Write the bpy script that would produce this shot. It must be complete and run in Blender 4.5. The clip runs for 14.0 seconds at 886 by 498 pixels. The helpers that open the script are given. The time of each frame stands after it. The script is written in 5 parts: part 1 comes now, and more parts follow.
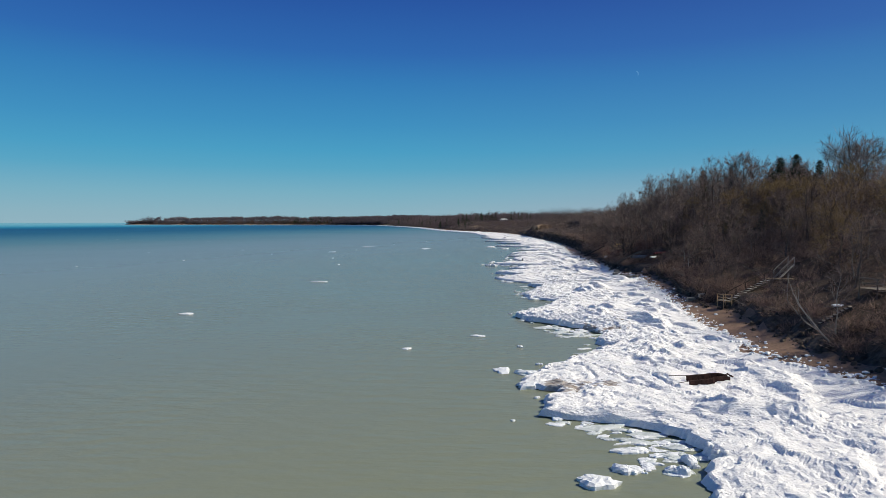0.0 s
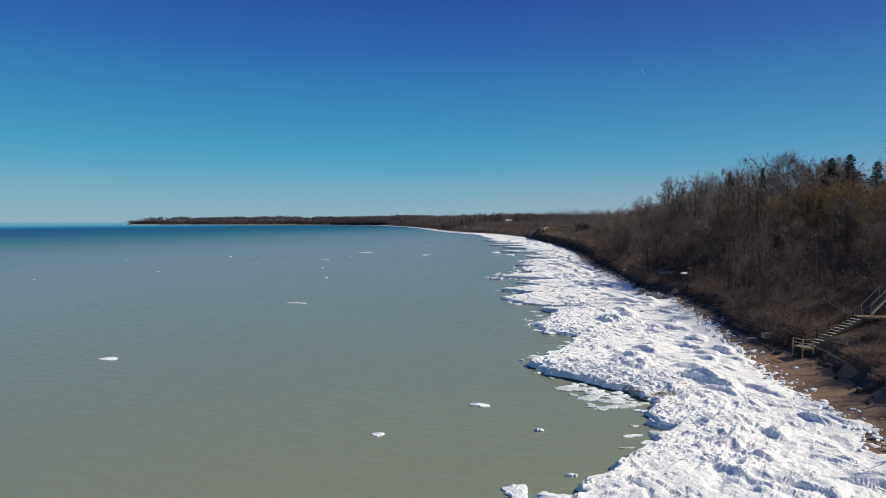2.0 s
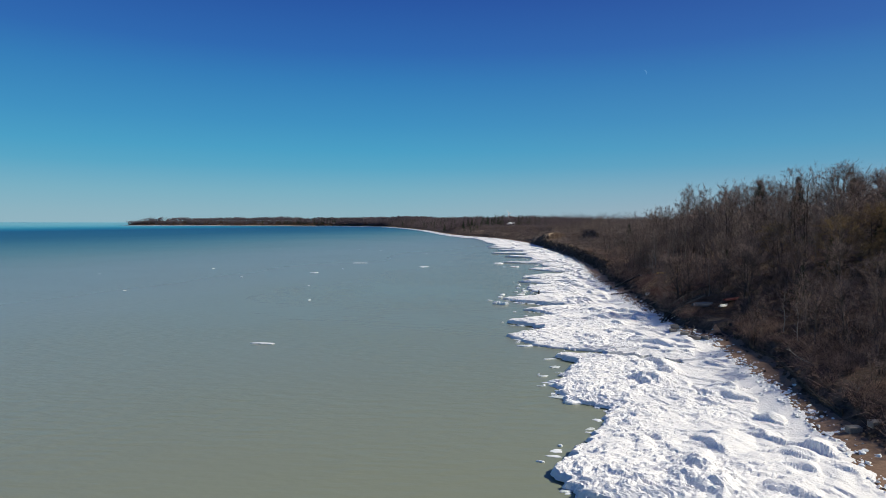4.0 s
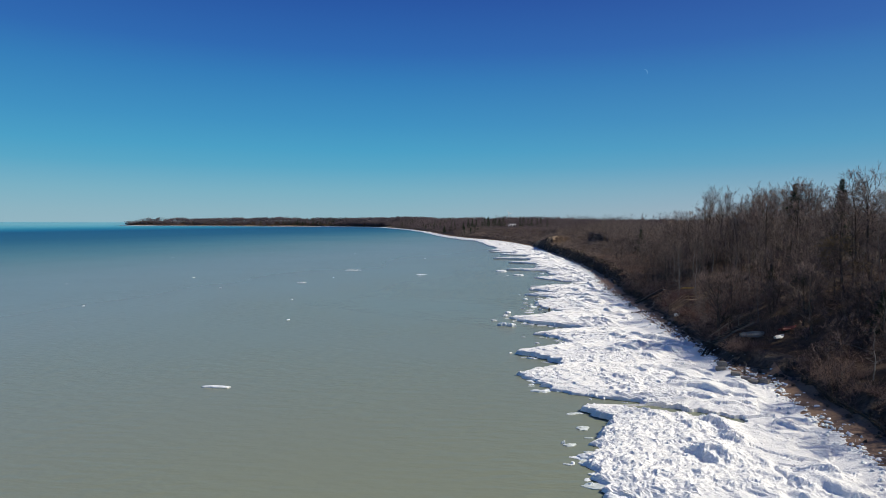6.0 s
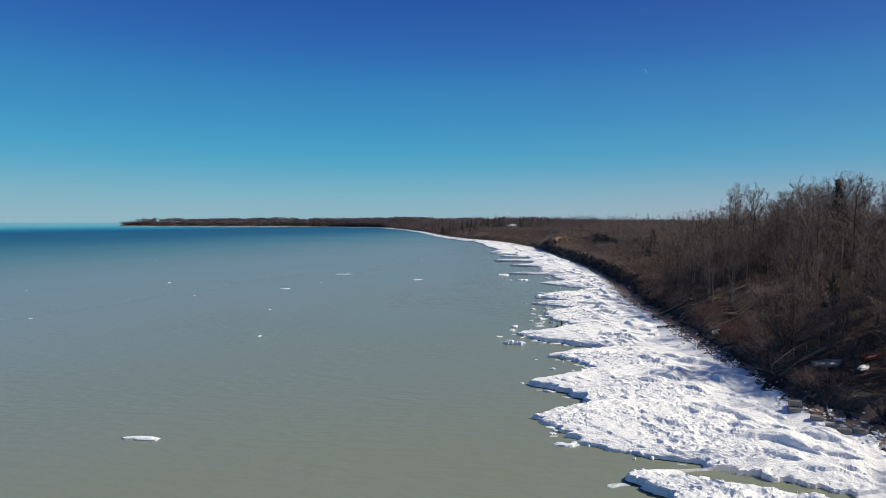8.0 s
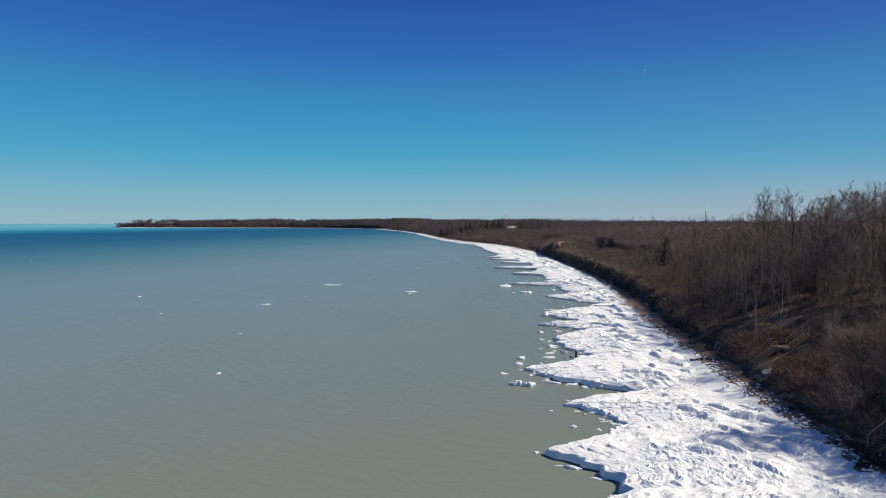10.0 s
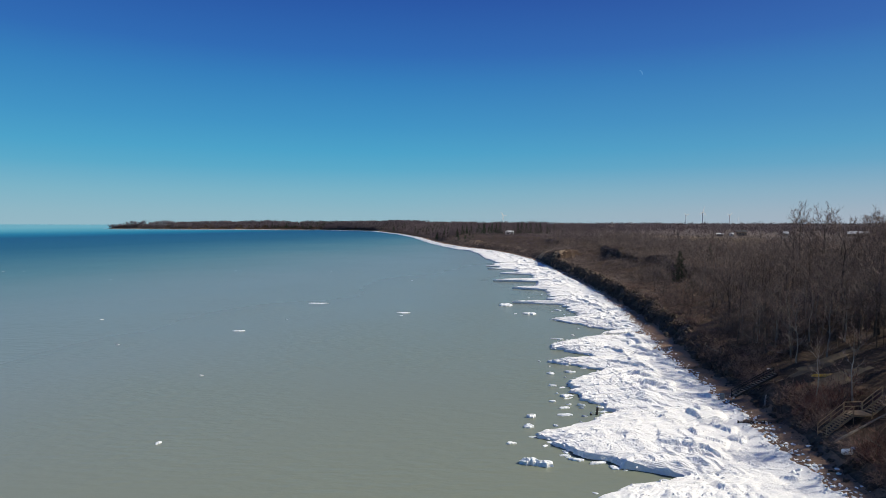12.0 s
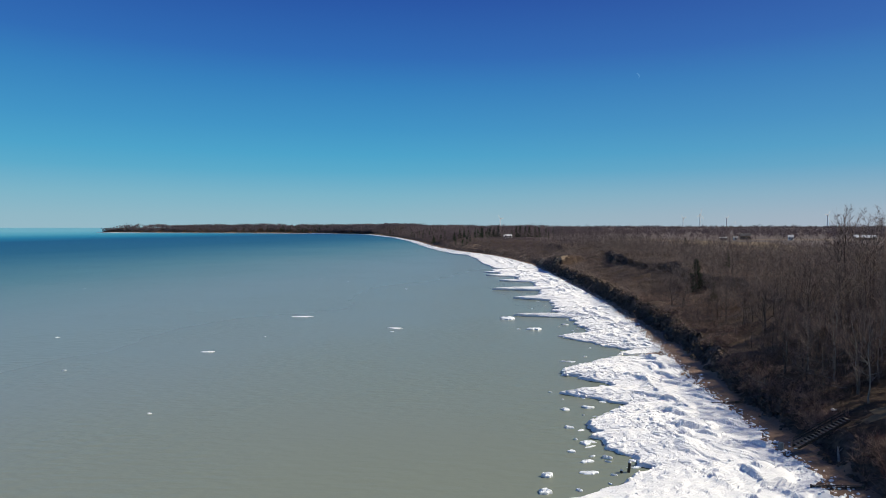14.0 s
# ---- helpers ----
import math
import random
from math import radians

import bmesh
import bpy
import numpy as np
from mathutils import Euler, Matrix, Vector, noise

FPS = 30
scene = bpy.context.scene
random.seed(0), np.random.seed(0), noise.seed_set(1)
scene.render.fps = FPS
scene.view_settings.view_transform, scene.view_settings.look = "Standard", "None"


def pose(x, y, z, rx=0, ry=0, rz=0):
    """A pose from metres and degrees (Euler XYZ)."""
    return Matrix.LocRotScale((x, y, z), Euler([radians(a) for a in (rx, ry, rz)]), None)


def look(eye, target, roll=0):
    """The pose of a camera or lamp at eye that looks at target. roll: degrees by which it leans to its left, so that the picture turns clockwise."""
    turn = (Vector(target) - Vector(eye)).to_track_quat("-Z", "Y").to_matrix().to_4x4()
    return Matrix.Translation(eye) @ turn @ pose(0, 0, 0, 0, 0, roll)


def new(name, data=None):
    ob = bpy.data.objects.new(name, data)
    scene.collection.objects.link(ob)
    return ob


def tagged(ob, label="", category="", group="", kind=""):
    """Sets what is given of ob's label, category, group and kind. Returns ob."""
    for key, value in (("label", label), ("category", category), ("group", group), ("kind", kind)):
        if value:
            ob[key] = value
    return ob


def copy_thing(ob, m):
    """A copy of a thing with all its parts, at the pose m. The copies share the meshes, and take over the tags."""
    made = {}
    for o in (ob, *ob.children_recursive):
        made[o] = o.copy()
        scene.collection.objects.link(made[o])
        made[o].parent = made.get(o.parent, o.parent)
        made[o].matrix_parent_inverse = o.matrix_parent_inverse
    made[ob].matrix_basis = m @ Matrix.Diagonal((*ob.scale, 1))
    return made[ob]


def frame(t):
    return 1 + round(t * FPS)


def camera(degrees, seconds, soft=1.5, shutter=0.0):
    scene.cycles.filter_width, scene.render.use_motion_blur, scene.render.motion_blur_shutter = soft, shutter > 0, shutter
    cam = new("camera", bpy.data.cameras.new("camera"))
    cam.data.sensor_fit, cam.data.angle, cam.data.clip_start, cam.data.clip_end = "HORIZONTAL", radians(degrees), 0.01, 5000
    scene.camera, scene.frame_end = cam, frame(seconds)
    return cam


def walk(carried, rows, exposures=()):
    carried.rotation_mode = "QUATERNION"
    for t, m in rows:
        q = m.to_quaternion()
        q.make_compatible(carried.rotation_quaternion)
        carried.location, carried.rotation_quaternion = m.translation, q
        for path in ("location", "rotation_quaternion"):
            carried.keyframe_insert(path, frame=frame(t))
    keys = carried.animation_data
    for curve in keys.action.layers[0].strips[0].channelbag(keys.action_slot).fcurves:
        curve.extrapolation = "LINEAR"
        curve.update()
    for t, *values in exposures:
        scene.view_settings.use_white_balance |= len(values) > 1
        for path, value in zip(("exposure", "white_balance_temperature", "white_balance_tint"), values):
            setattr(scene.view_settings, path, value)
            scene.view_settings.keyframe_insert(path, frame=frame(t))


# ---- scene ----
cam = camera(72.0, 14.0, soft=0.7)
PATH = [
    (0, (0.00, 0.00, 11.92), (0.000, 49.949, 9.651), -0.04),
    (0.5, (0.36, 4.29, 12.02), (0.238, 54.239, 9.758), -0.02),
    (1, (0.72, 8.62, 12.50), (0.477, 58.563, 10.194), -0.04),
    (1.5, (0.92, 12.94, 13.21), (0.625, 62.882, 10.885), -0.04),
    (2, (1.14, 17.31, 13.99), (0.806, 67.255, 11.664), -0.03),
    (2.5, (1.27, 21.57, 14.86), (0.911, 71.512, 12.499), -0.05),
    (3, (1.54, 25.85, 15.62), (1.108, 75.795, 13.278), 0.01),
    (5.5, (2.20, 46.90, 19.13), (1.704, 96.845, 16.820), 0.09),
    (6, (2.24, 50.95, 19.10), (1.755, 100.891, 16.774), 0.11),
    (6.5, (2.22, 54.99, 19.05), (1.785, 104.937, 16.744), 0.08),
    (7, (2.25, 59.11, 18.96), (1.849, 109.056, 16.687), 0.10),
    (7.5, (2.26, 63.22, 18.95), (1.894, 113.163, 16.679), 0.11),
    (8, (2.40, 67.38, 19.08), (2.029, 117.325, 16.775), 0.08),
    (10.5, (3.04, 87.46, 21.96), (2.835, 137.411, 19.702), 0.03),
    (11, (3.15, 91.42, 22.92), (3.018, 141.367, 20.682), 0.05),
    (11.5, (3.28, 95.53, 23.80), (3.212, 145.484, 21.578), -0.01),
    (12, (3.20, 99.78, 24.77), (3.219, 149.726, 22.554), 0.08),
    (12.5, (3.29, 103.90, 25.48), (3.360, 153.854, 23.324), 0.06),
    (13, (3.37, 107.95, 25.64), (3.510, 157.909, 23.493), 0.06),
    (13.5, (3.49, 111.90, 25.52), (3.695, 161.864, 23.498), 0.04),
    (14, (3.55, 115.37, 25.51), (3.816, 165.333, 23.533), 0.03),
]
EXPOSURE = [(0, -0.06), (1.5, -0.11), (3, -0.06), (7, -0.03), (10.5, 0.0), (14, 0.04)]
walk(cam, [(t, look(eye, target, roll)) for t, eye, target, roll in PATH], EXPOSURE)

# ---- world and sun ----
SUN_TO = Vector((0.975, 0.05, 0.80)).normalized()
world = bpy.data.worlds.new("sky_world")
scene.world = world
world.use_nodes = True
nt = world.node_tree
nt.nodes.clear()
sky = nt.nodes.new("ShaderNodeTexSky")
sky.sky_type = "NISHITA"
sky.sun_disc = False
sky.sun_elevation = math.asin(SUN_TO.z)
sky.sun_rotation = math.atan2(SUN_TO.x, SUN_TO.y)
sky.air_density, sky.dust_density, sky.ozone_density = 1.0, 0.2, 4.0
coord = nt.nodes.new("ShaderNodeTexCoord")
split = nt.nodes.new("ShaderNodeSeparateXYZ")
nt.links.new(coord.outputs["Generated"], split.inputs[0])
ramp = nt.nodes.new("ShaderNodeValToRGB")
SKY_STOPS = [
    (0.0, (0.275, 0.455, 0.545)), (0.015, (0.255, 0.45, 0.545)), (0.047, (0.185, 0.43, 0.555)), (0.085, (0.092, 0.378, 0.565)), (0.112, (0.063, 0.345, 0.565)),
    (0.153, (0.046, 0.283, 0.54)), (0.218, (0.031, 0.205, 0.49)), (0.261, (0.025, 0.142, 0.445)), (0.341, (0.018, 0.088, 0.365)), (0.55, (0.026, 0.070, 0.25)), (1.0, (0.030, 0.068, 0.205)),
]
while len(ramp.color_ramp.elements) < len(SKY_STOPS):
    ramp.color_ramp.elements.new(0.5)
for el, (pos, col) in zip(ramp.color_ramp.elements, SKY_STOPS):
    el.position, el.color = pos, (*col, 1)
nt.links.new(split.outputs["Z"], ramp.inputs[0])
bg_a = nt.nodes.new("ShaderNodeBackground")
bg_b = nt.nodes.new("ShaderNodeBackground")
nt.links.new(sky.outputs[0], bg_a.inputs[0])
bg_a.inputs[1].default_value = 0.004
side = nt.nodes.new("ShaderNodeMapRange")
side.inputs[1].default_value, side.inputs[2].default_value = -0.1, 0.65
nt.links.new(split.outputs["X"], side.inputs[0])
tint = nt.nodes.new("ShaderNodeMix")
tint.data_type, tint.blend_type = "RGBA", "MULTIPLY"
tint.inputs[7].default_value = (1.32, 0.92, 0.94, 1)
nt.links.new(side.outputs[0], tint.inputs[0])
nt.links.new(ramp.outputs[0], tint.inputs[6])
nt.links.new(tint.outputs[2], bg_b.inputs[0])
bg_b.inputs[1].default_value = 0.97
add = nt.nodes.new("ShaderNodeAddShader")
out = nt.nodes.new("ShaderNodeOutputWorld")
nt.links.new(bg_a.outputs[0], add.inputs[0])
nt.links.new(bg_b.outputs[0], add.inputs[1])
nt.links.new(add.outputs[0], out.inputs[0])

sun_data = bpy.data.lights.new("sun", "SUN")
sun_data.energy, sun_data.angle, sun_data.color = 5.0, radians(0.53), (1.0, 0.935, 0.78)
sun = new("sun", sun_data)
sun.matrix_world = look((60, 60, 120), Vector((60, 60, 120)) - SUN_TO)


# ---- materials ----
def make_mat(name, dark, light, rough=0.85, scale=1.0, fine=8.0, bump=0.3, bump_dist=0.05, spec=0.3, metal=0.0, per_object=0.0, per_island=0.0, stretch=(1, 1, 1), bent_normal=0.0):
    """Two-scale noise colour between dark and light, with relief."""
    m = bpy.data.materials.new(name)
    m.use_nodes = True
    t = m.node_tree
    p = t.nodes["Principled BSDF"]
    p.inputs["Roughness"].default_value = rough
    p.inputs["Metallic"].default_value = metal
    p.inputs["Specular IOR Level"].default_value = spec
    c = t.nodes.new("ShaderNodeTexCoord")
    mp = t.nodes.new("ShaderNodeMapping")
    mp.inputs["Scale"].default_value = stretch
    t.links.new(c.outputs["Object"], mp.inputs[0])
    big = t.nodes.new("ShaderNodeTexNoise")
    big.inputs["Scale"].default_value, big.inputs["Detail"].default_value = scale, 5
    small = t.nodes.new("ShaderNodeTexNoise")
    small.inputs["Scale"].default_value, small.inputs["Detail"].default_value = fine, 6
    t.links.new(mp.outputs[0], big.inputs["Vector"])
    t.links.new(mp.outputs[0], small.inputs["Vector"])
    mix = t.nodes.new("ShaderNodeMath")
    mix.operation = "ADD"
    t.links.new(big.outputs[0], mix.inputs[0])
    t.links.new(small.outputs[0], mix.inputs[1])
    last = mix.outputs[0]
    if per_object or per_island:
        src = t.nodes.new("ShaderNodeObjectInfo" if per_object else "ShaderNodeNewGeometry")
        mul = t.nodes.new("ShaderNodeMath")
        mul.operation = "MULTIPLY_ADD"
        t.links.new(src.outputs["Random" if per_object else "Random Per Island"], mul.inputs[0])
        mul.inputs[1].default_value = per_object or per_island
        t.links.new(last, mul.inputs[2])
        off = t.nodes.new("ShaderNodeMath")
        off.operation = "SUBTRACT"
        t.links.new(mul.outputs[0], off.inputs[0])
        off.inputs[1].default_value = 0.5 * (per_object or per_island)
        last = off.outputs[0]
    rng = t.nodes.new("ShaderNodeMapRange")
    rng.inputs[1].default_value, rng.inputs[2].default_value = 0.65, 1.35
    t.links.new(last, rng.inputs[0])
    col = t.nodes.new("ShaderNodeMix")
    col.data_type = "RGBA"
    col.inputs[6].default_value, col.inputs[7].default_value = (*dark, 1), (*light, 1)
    t.links.new(rng.outputs[0], col.inputs[0])
    t.links.new(col.outputs[2], p.inputs["Base Color"])
    if bent_normal:
        # shading normal bent towards a fixed upward direction, evening the light on twig blades
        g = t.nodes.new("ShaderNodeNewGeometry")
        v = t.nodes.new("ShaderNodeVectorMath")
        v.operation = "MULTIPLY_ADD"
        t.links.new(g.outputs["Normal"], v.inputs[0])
        v.inputs[1].default_value = (1 - bent_normal,) * 3
        v.inputs[2].default_value = (0.25 * bent_normal, 0, 0.95 * bent_normal)
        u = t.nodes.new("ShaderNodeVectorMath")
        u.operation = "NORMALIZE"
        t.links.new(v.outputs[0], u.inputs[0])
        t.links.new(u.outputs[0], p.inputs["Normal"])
        # a round twig shows a lit flank from either side of its thin stand-in
        tl = t.nodes.new("ShaderNodeBsdfTranslucent")
        t.links.new(col.outputs[2], tl.inputs["Color"])
        both = t.nodes.new("ShaderNodeMixShader")
        both.inputs[0].default_value = 0.20
        t.links.new(p.outputs[0], both.inputs[1])
        t.links.new(tl.outputs[0], both.inputs[2])
        t.links.new(both.outputs[0], t.nodes["Material Output"].inputs[0])
    if bump:
        b = t.nodes.new("ShaderNodeBump")
        b.inputs["Strength"].default_value, b.inputs["Distance"].default_value = bump, bump_dist
        t.links.new(small.outputs[0], b.inputs["Height"])
        t.links.new(b.outputs[0], p.inputs["Normal"])
    return m


M_SNOW = make_mat("snow_ice", (0.80, 0.797, 0.80), (0.885, 0.876, 0.864), 0.65, 0.25, 5.5, 0.8, 0.11, 0.25)
M_DIRTY = make_mat("dirty_ice", (0.24, 0.19, 0.15), (0.66, 0.62, 0.58), 0.8, 0.9, 4.0, 0.8, 0.12)
M_FLOE = make_mat("floe_ice", (0.76, 0.79, 0.81), (0.91, 0.92, 0.925), 0.5, 0.8, 5.0, 0.6, 0.06)
M_SLUSH = make_mat("slush_ice", (0.42, 0.47, 0.44), (0.80, 0.83, 0.82), 0.35, 0.9, 5.0, 0.4, 0.04, 0.5)
M_SAND = make_mat("beach_sand", (0.13, 0.080, 0.051), (0.30, 0.190, 0.126), 0.75, 0.35, 5.0, 0.5, 0.05)
M_SOIL = make_mat("bluff_soil", (0.020, 0.012, 0.008), (0.115, 0.070, 0.042), 0.95, 0.25, 2.2, 0.9, 0.2)
M_CLAY = make_mat("bare_clay", (0.10, 0.062, 0.034), (0.50, 0.37, 0.24), 0.95, 0.7, 2.0, 1.0, 0.8, stretch=(1, 1, 0.15))
M_BANK = make_mat("eroded_bank", (0.022, 0.016, 0.013), (0.135, 0.102, 0.080), 0.95, 0.45, 2.0, 1.0, 0.4)
M_FIELD = make_mat("dry_field", (0.13, 0.092, 0.055), (0.25, 0.18, 0.105), 0.95, 0.012, 0.3, 0.4, 0.2)
M_LITTER = make_mat("leaf_litter", (0.026, 0.018, 0.013), (0.09, 0.062, 0.042), 0.95, 0.2, 2.0, 0.8, 0.15)
M_WOODFLOOR = make_mat("wooded_ground", (0.075, 0.055, 0.049), (0.13, 0.098, 0.088), 0.95, 0.02, 0.3, 0.3, 0.2)
M_BARK = make_mat("grey_bark", (0.045, 0.035, 0.029), (0.17, 0.135, 0.112), 0.9, 1.0, 9.0, 0.6, 0.03, per_object=0.5)
M_DARKBARK = make_mat("dark_bark", (0.028, 0.022, 0.019), (0.12, 0.096, 0.082), 0.9, 1.0, 6.0, 0, per_island=0.5)
M_PALE = make_mat("pale_bark", (0.13, 0.115, 0.10), (0.34, 0.31, 0.28), 0.85, 1.0, 9.0, 0.5, 0.02, per_object=0.4)
M_TWIG = make_mat("brown_twigs", (0.040, 0.029, 0.027), (0.31, 0.226, 0.196), 0.9, 0.25, 1.2, 0, per_island=0.7, bent_normal=0.35)
M_WILLOW = make_mat("yellow_willow_twigs", (0.075, 0.048, 0.022), (0.35, 0.232, 0.105), 0.9, 0.4, 3.0, 0, per_island=0.7, bent_normal=0.35)
M_BRUSH = make_mat("bare_brush", (0.036, 0.024, 0.019), (0.37, 0.245, 0.190), 0.9, 0.3, 1.1, 0, per_island=0.7, bent_normal=0.35)
M_REDBRUSH = make_mat("red_osier_twigs", (0.07, 0.028, 0.022), (0.27, 0.13, 0.10), 0.85, 0.3, 1.0, 0, per_island=0.8)
M_FARWOOD = make_mat("far_wood", (0.042, 0.032, 0.030), (0.30, 0.232, 0.205), 0.95, 0.12, 0.5, 0, per_island=0.5, bent_normal=0.35)
M_NEEDLE = make_mat("spruce_needles", (0.012, 0.022, 0.012), (0.045, 0.065, 0.03), 0.8, 0.8, 4.0, 0)
# purplish distance haze is mixed into the base colours of these two woods
M_HORIZON_HAZED = make_mat("hazed_horizon_wood", (0.088, 0.065, 0.068), (0.168, 0.128, 0.132), 0.95, 0.01, 0.1, 0, per_island=0.3, bent_normal=0.35)
M_HEADLAND_HAZED = make_mat("hazed_headland_wood", (0.080, 0.062, 0.070), (0.150, 0.122, 0.136), 0.95, 0.01, 0.1, 0, per_island=0.3, bent_normal=0.35)
M_WOOD = make_mat("weathered_timber", (0.12, 0.098, 0.078), (0.30, 0.255, 0.205), 0.85, 1.5, 12.0, 0.4, 0.01, per_object=0.4)
M_PALEWOOD = make_mat("bleached_timber", (0.30, 0.27, 0.235), (0.56, 0.52, 0.465), 0.85, 1.5, 12.0, 0.4, 0.01, per_object=0.4)
M_NEWWOOD = make_mat("tan_timber", (0.34, 0.22, 0.12), (0.55, 0.38, 0.22), 0.8, 1.5, 12.0, 0.4, 0.01, per_object=0.4)
M_DARKWOOD = make_mat("dark_wet_timber", (0.02, 0.016, 0.013), (0.07, 0.055, 0.045), 0.7, 1.5, 10.0, 0.5, 0.02, per_object=0.4)
M_RUST = make_mat("rusted_steel", (0.022, 0.012, 0.010), (0.085, 0.04, 0.03), 0.8, 1.2, 9.0, 0.5, 0.02, metal=0.2)
M_CONCRETE = make_mat("concrete", (0.17, 0.155, 0.135), (0.34, 0.31, 0.275), 0.9, 1.0, 10.0, 0.4, 0.02, per_object=0.3)
M_WHITE = make_mat("white_paint", (0.70, 0.70, 0.69), (0.82, 0.82, 0.80), 0.5, 1.0, 6.0, 0.1, 0.01)
M_METALROOF = make_mat("pale_roof", (0.62, 0.63, 0.64), (0.80, 0.80, 0.79), 0.45, 0.2, 2.0, 0.1, 0.02)
M_DARKROOF = make_mat("dark_shingle", (0.05, 0.05, 0.055), (0.12, 0.115, 0.11), 0.9, 0.6, 5.0, 0.3, 0.03)
M_YELLOW = make_mat("yellow_plastic", (0.75, 0.42, 0.03), (0.88, 0.55, 0.07), 0.4, 1.0, 6.0, 0.05, 0.01, 0.5)
M_RED = make_mat("red_paint", (0.15, 0.008, 0.012), (0.26, 0.016, 0.02), 0.5, 1.0, 6.0, 0.05, 0.01, 0.4)
M_BOATBLUE = make_mat("pale_blue_hull", (0.07, 0.09, 0.105), (0.17, 0.20, 0.225), 0.45, 1.0, 6.0, 0.05, 0.01, 0.4)
M_WINDOW = make_mat("dark_window", (0.02, 0.025, 0.03), (0.05, 0.06, 0.07), 0.08, 1.0, 6.0, 0, spec=0.6)


def water_mat():
    """Silty shallows, then far water with reflected-sky blue painted into its colour, with wind ripples."""
    m = bpy.data.materials.new("lake_water")
    m.use_nodes = True
    t = m.node_tree
    p = t.nodes["Principled BSDF"]
    p.inputs["Roughness"].default_value = 0.16
    p.inputs["IOR"].default_value = 1.33
    p.inputs["Specular IOR Level"].default_value = 0.3
    c = t.nodes.new("ShaderNodeTexCoord")
    sep = t.nodes.new("ShaderNodeSeparateXYZ")
    t.links.new(c.outputs["Object"], sep.inputs[0])
    warp = t.nodes.new("ShaderNodeTexNoise")
    warp.inputs["Scale"].default_value, warp.inputs["Detail"].default_value = 0.006, 4
    t.links.new(c.outputs["Object"], warp.inputs["Vector"])
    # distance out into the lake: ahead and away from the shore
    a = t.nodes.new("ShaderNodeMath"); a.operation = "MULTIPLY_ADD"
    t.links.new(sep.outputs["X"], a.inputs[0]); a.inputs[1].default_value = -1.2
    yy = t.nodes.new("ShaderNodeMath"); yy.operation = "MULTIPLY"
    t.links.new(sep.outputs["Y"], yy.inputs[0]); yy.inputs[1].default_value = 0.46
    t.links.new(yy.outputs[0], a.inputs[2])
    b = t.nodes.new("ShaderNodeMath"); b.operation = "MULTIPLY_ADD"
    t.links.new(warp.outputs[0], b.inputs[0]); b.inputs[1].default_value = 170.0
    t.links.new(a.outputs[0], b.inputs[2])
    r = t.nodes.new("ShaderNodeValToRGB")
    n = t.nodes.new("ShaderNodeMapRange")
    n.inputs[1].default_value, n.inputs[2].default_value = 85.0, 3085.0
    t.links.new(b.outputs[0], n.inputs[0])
    # far stops paint in reflected-sky blue, then paler blue towards the horizon
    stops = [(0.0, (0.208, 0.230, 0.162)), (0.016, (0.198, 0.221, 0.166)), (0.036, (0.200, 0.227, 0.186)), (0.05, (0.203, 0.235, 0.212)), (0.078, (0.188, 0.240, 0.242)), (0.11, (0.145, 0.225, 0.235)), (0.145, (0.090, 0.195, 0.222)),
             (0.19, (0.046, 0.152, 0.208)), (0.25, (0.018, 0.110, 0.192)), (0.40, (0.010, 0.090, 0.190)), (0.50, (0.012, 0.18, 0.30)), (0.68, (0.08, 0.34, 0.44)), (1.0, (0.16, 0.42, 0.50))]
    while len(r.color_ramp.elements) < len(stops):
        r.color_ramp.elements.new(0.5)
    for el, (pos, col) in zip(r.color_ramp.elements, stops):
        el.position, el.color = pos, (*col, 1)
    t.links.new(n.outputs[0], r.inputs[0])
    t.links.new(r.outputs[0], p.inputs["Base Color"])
    rr = t.nodes.new("ShaderNodeMapRange")
    rr.inputs[1].default_value, rr.inputs[2].default_value, rr.inputs[3].default_value, rr.inputs[4].default_value = 0.0, 0.25, 0.2, 0.5
    t.links.new(n.outputs[0], rr.inputs[0])
    t.links.new(rr.outputs[0], p.inputs["Roughness"])
    mp = t.nodes.new("ShaderNodeMapping")
    mp.inputs["Rotation"].default_value = (0, 0, radians(12))
    mp.inputs["Scale"].default_value = (0.35, 1.0, 1.0)
    t.links.new(c.outputs["Object"], mp.inputs[0])
    w1 = t.nodes.new("ShaderNodeTexNoise")
    w1.inputs["Scale"].default_value, w1.inputs["Detail"].default_value = 1.1, 5
    t.links.new(mp.outputs[0], w1.inputs["Vector"])
    w2 = t.nodes.new("ShaderNodeTexNoise")
    w2.inputs["Scale"].default_value, w2.inputs["Detail"].default_value = 0.03, 3
    t.links.new(c.outputs["Object"], w2.inputs["Vector"])
    amp = t.nodes.new("ShaderNodeMapRange")
    amp.inputs[1].default_value, amp.inputs[2].default_value, amp.inputs[3].default_value, amp.inputs[4].default_value = 0.35, 0.65, 0.25, 1.0
    t.links.new(w2.outputs[0], amp.inputs[0])
    mul = t.nodes.new("ShaderNodeMath"); mul.operation = "MULTIPLY"
    t.links.new(w1.outputs[0], mul.inputs[0]); t.links.new(amp.outputs[0], mul.inputs[1])
    bp = t.nodes.new("ShaderNodeBump")
    bp.inputs["Strength"].default_value, bp.inputs["Distance"].default_value = 0.9, 0.2
    t.links.new(mul.outputs[0], bp.inputs["Height"])
    t.links.new(bp.outputs[0], p.inputs["Normal"])
    return m


M_WATER = water_mat()


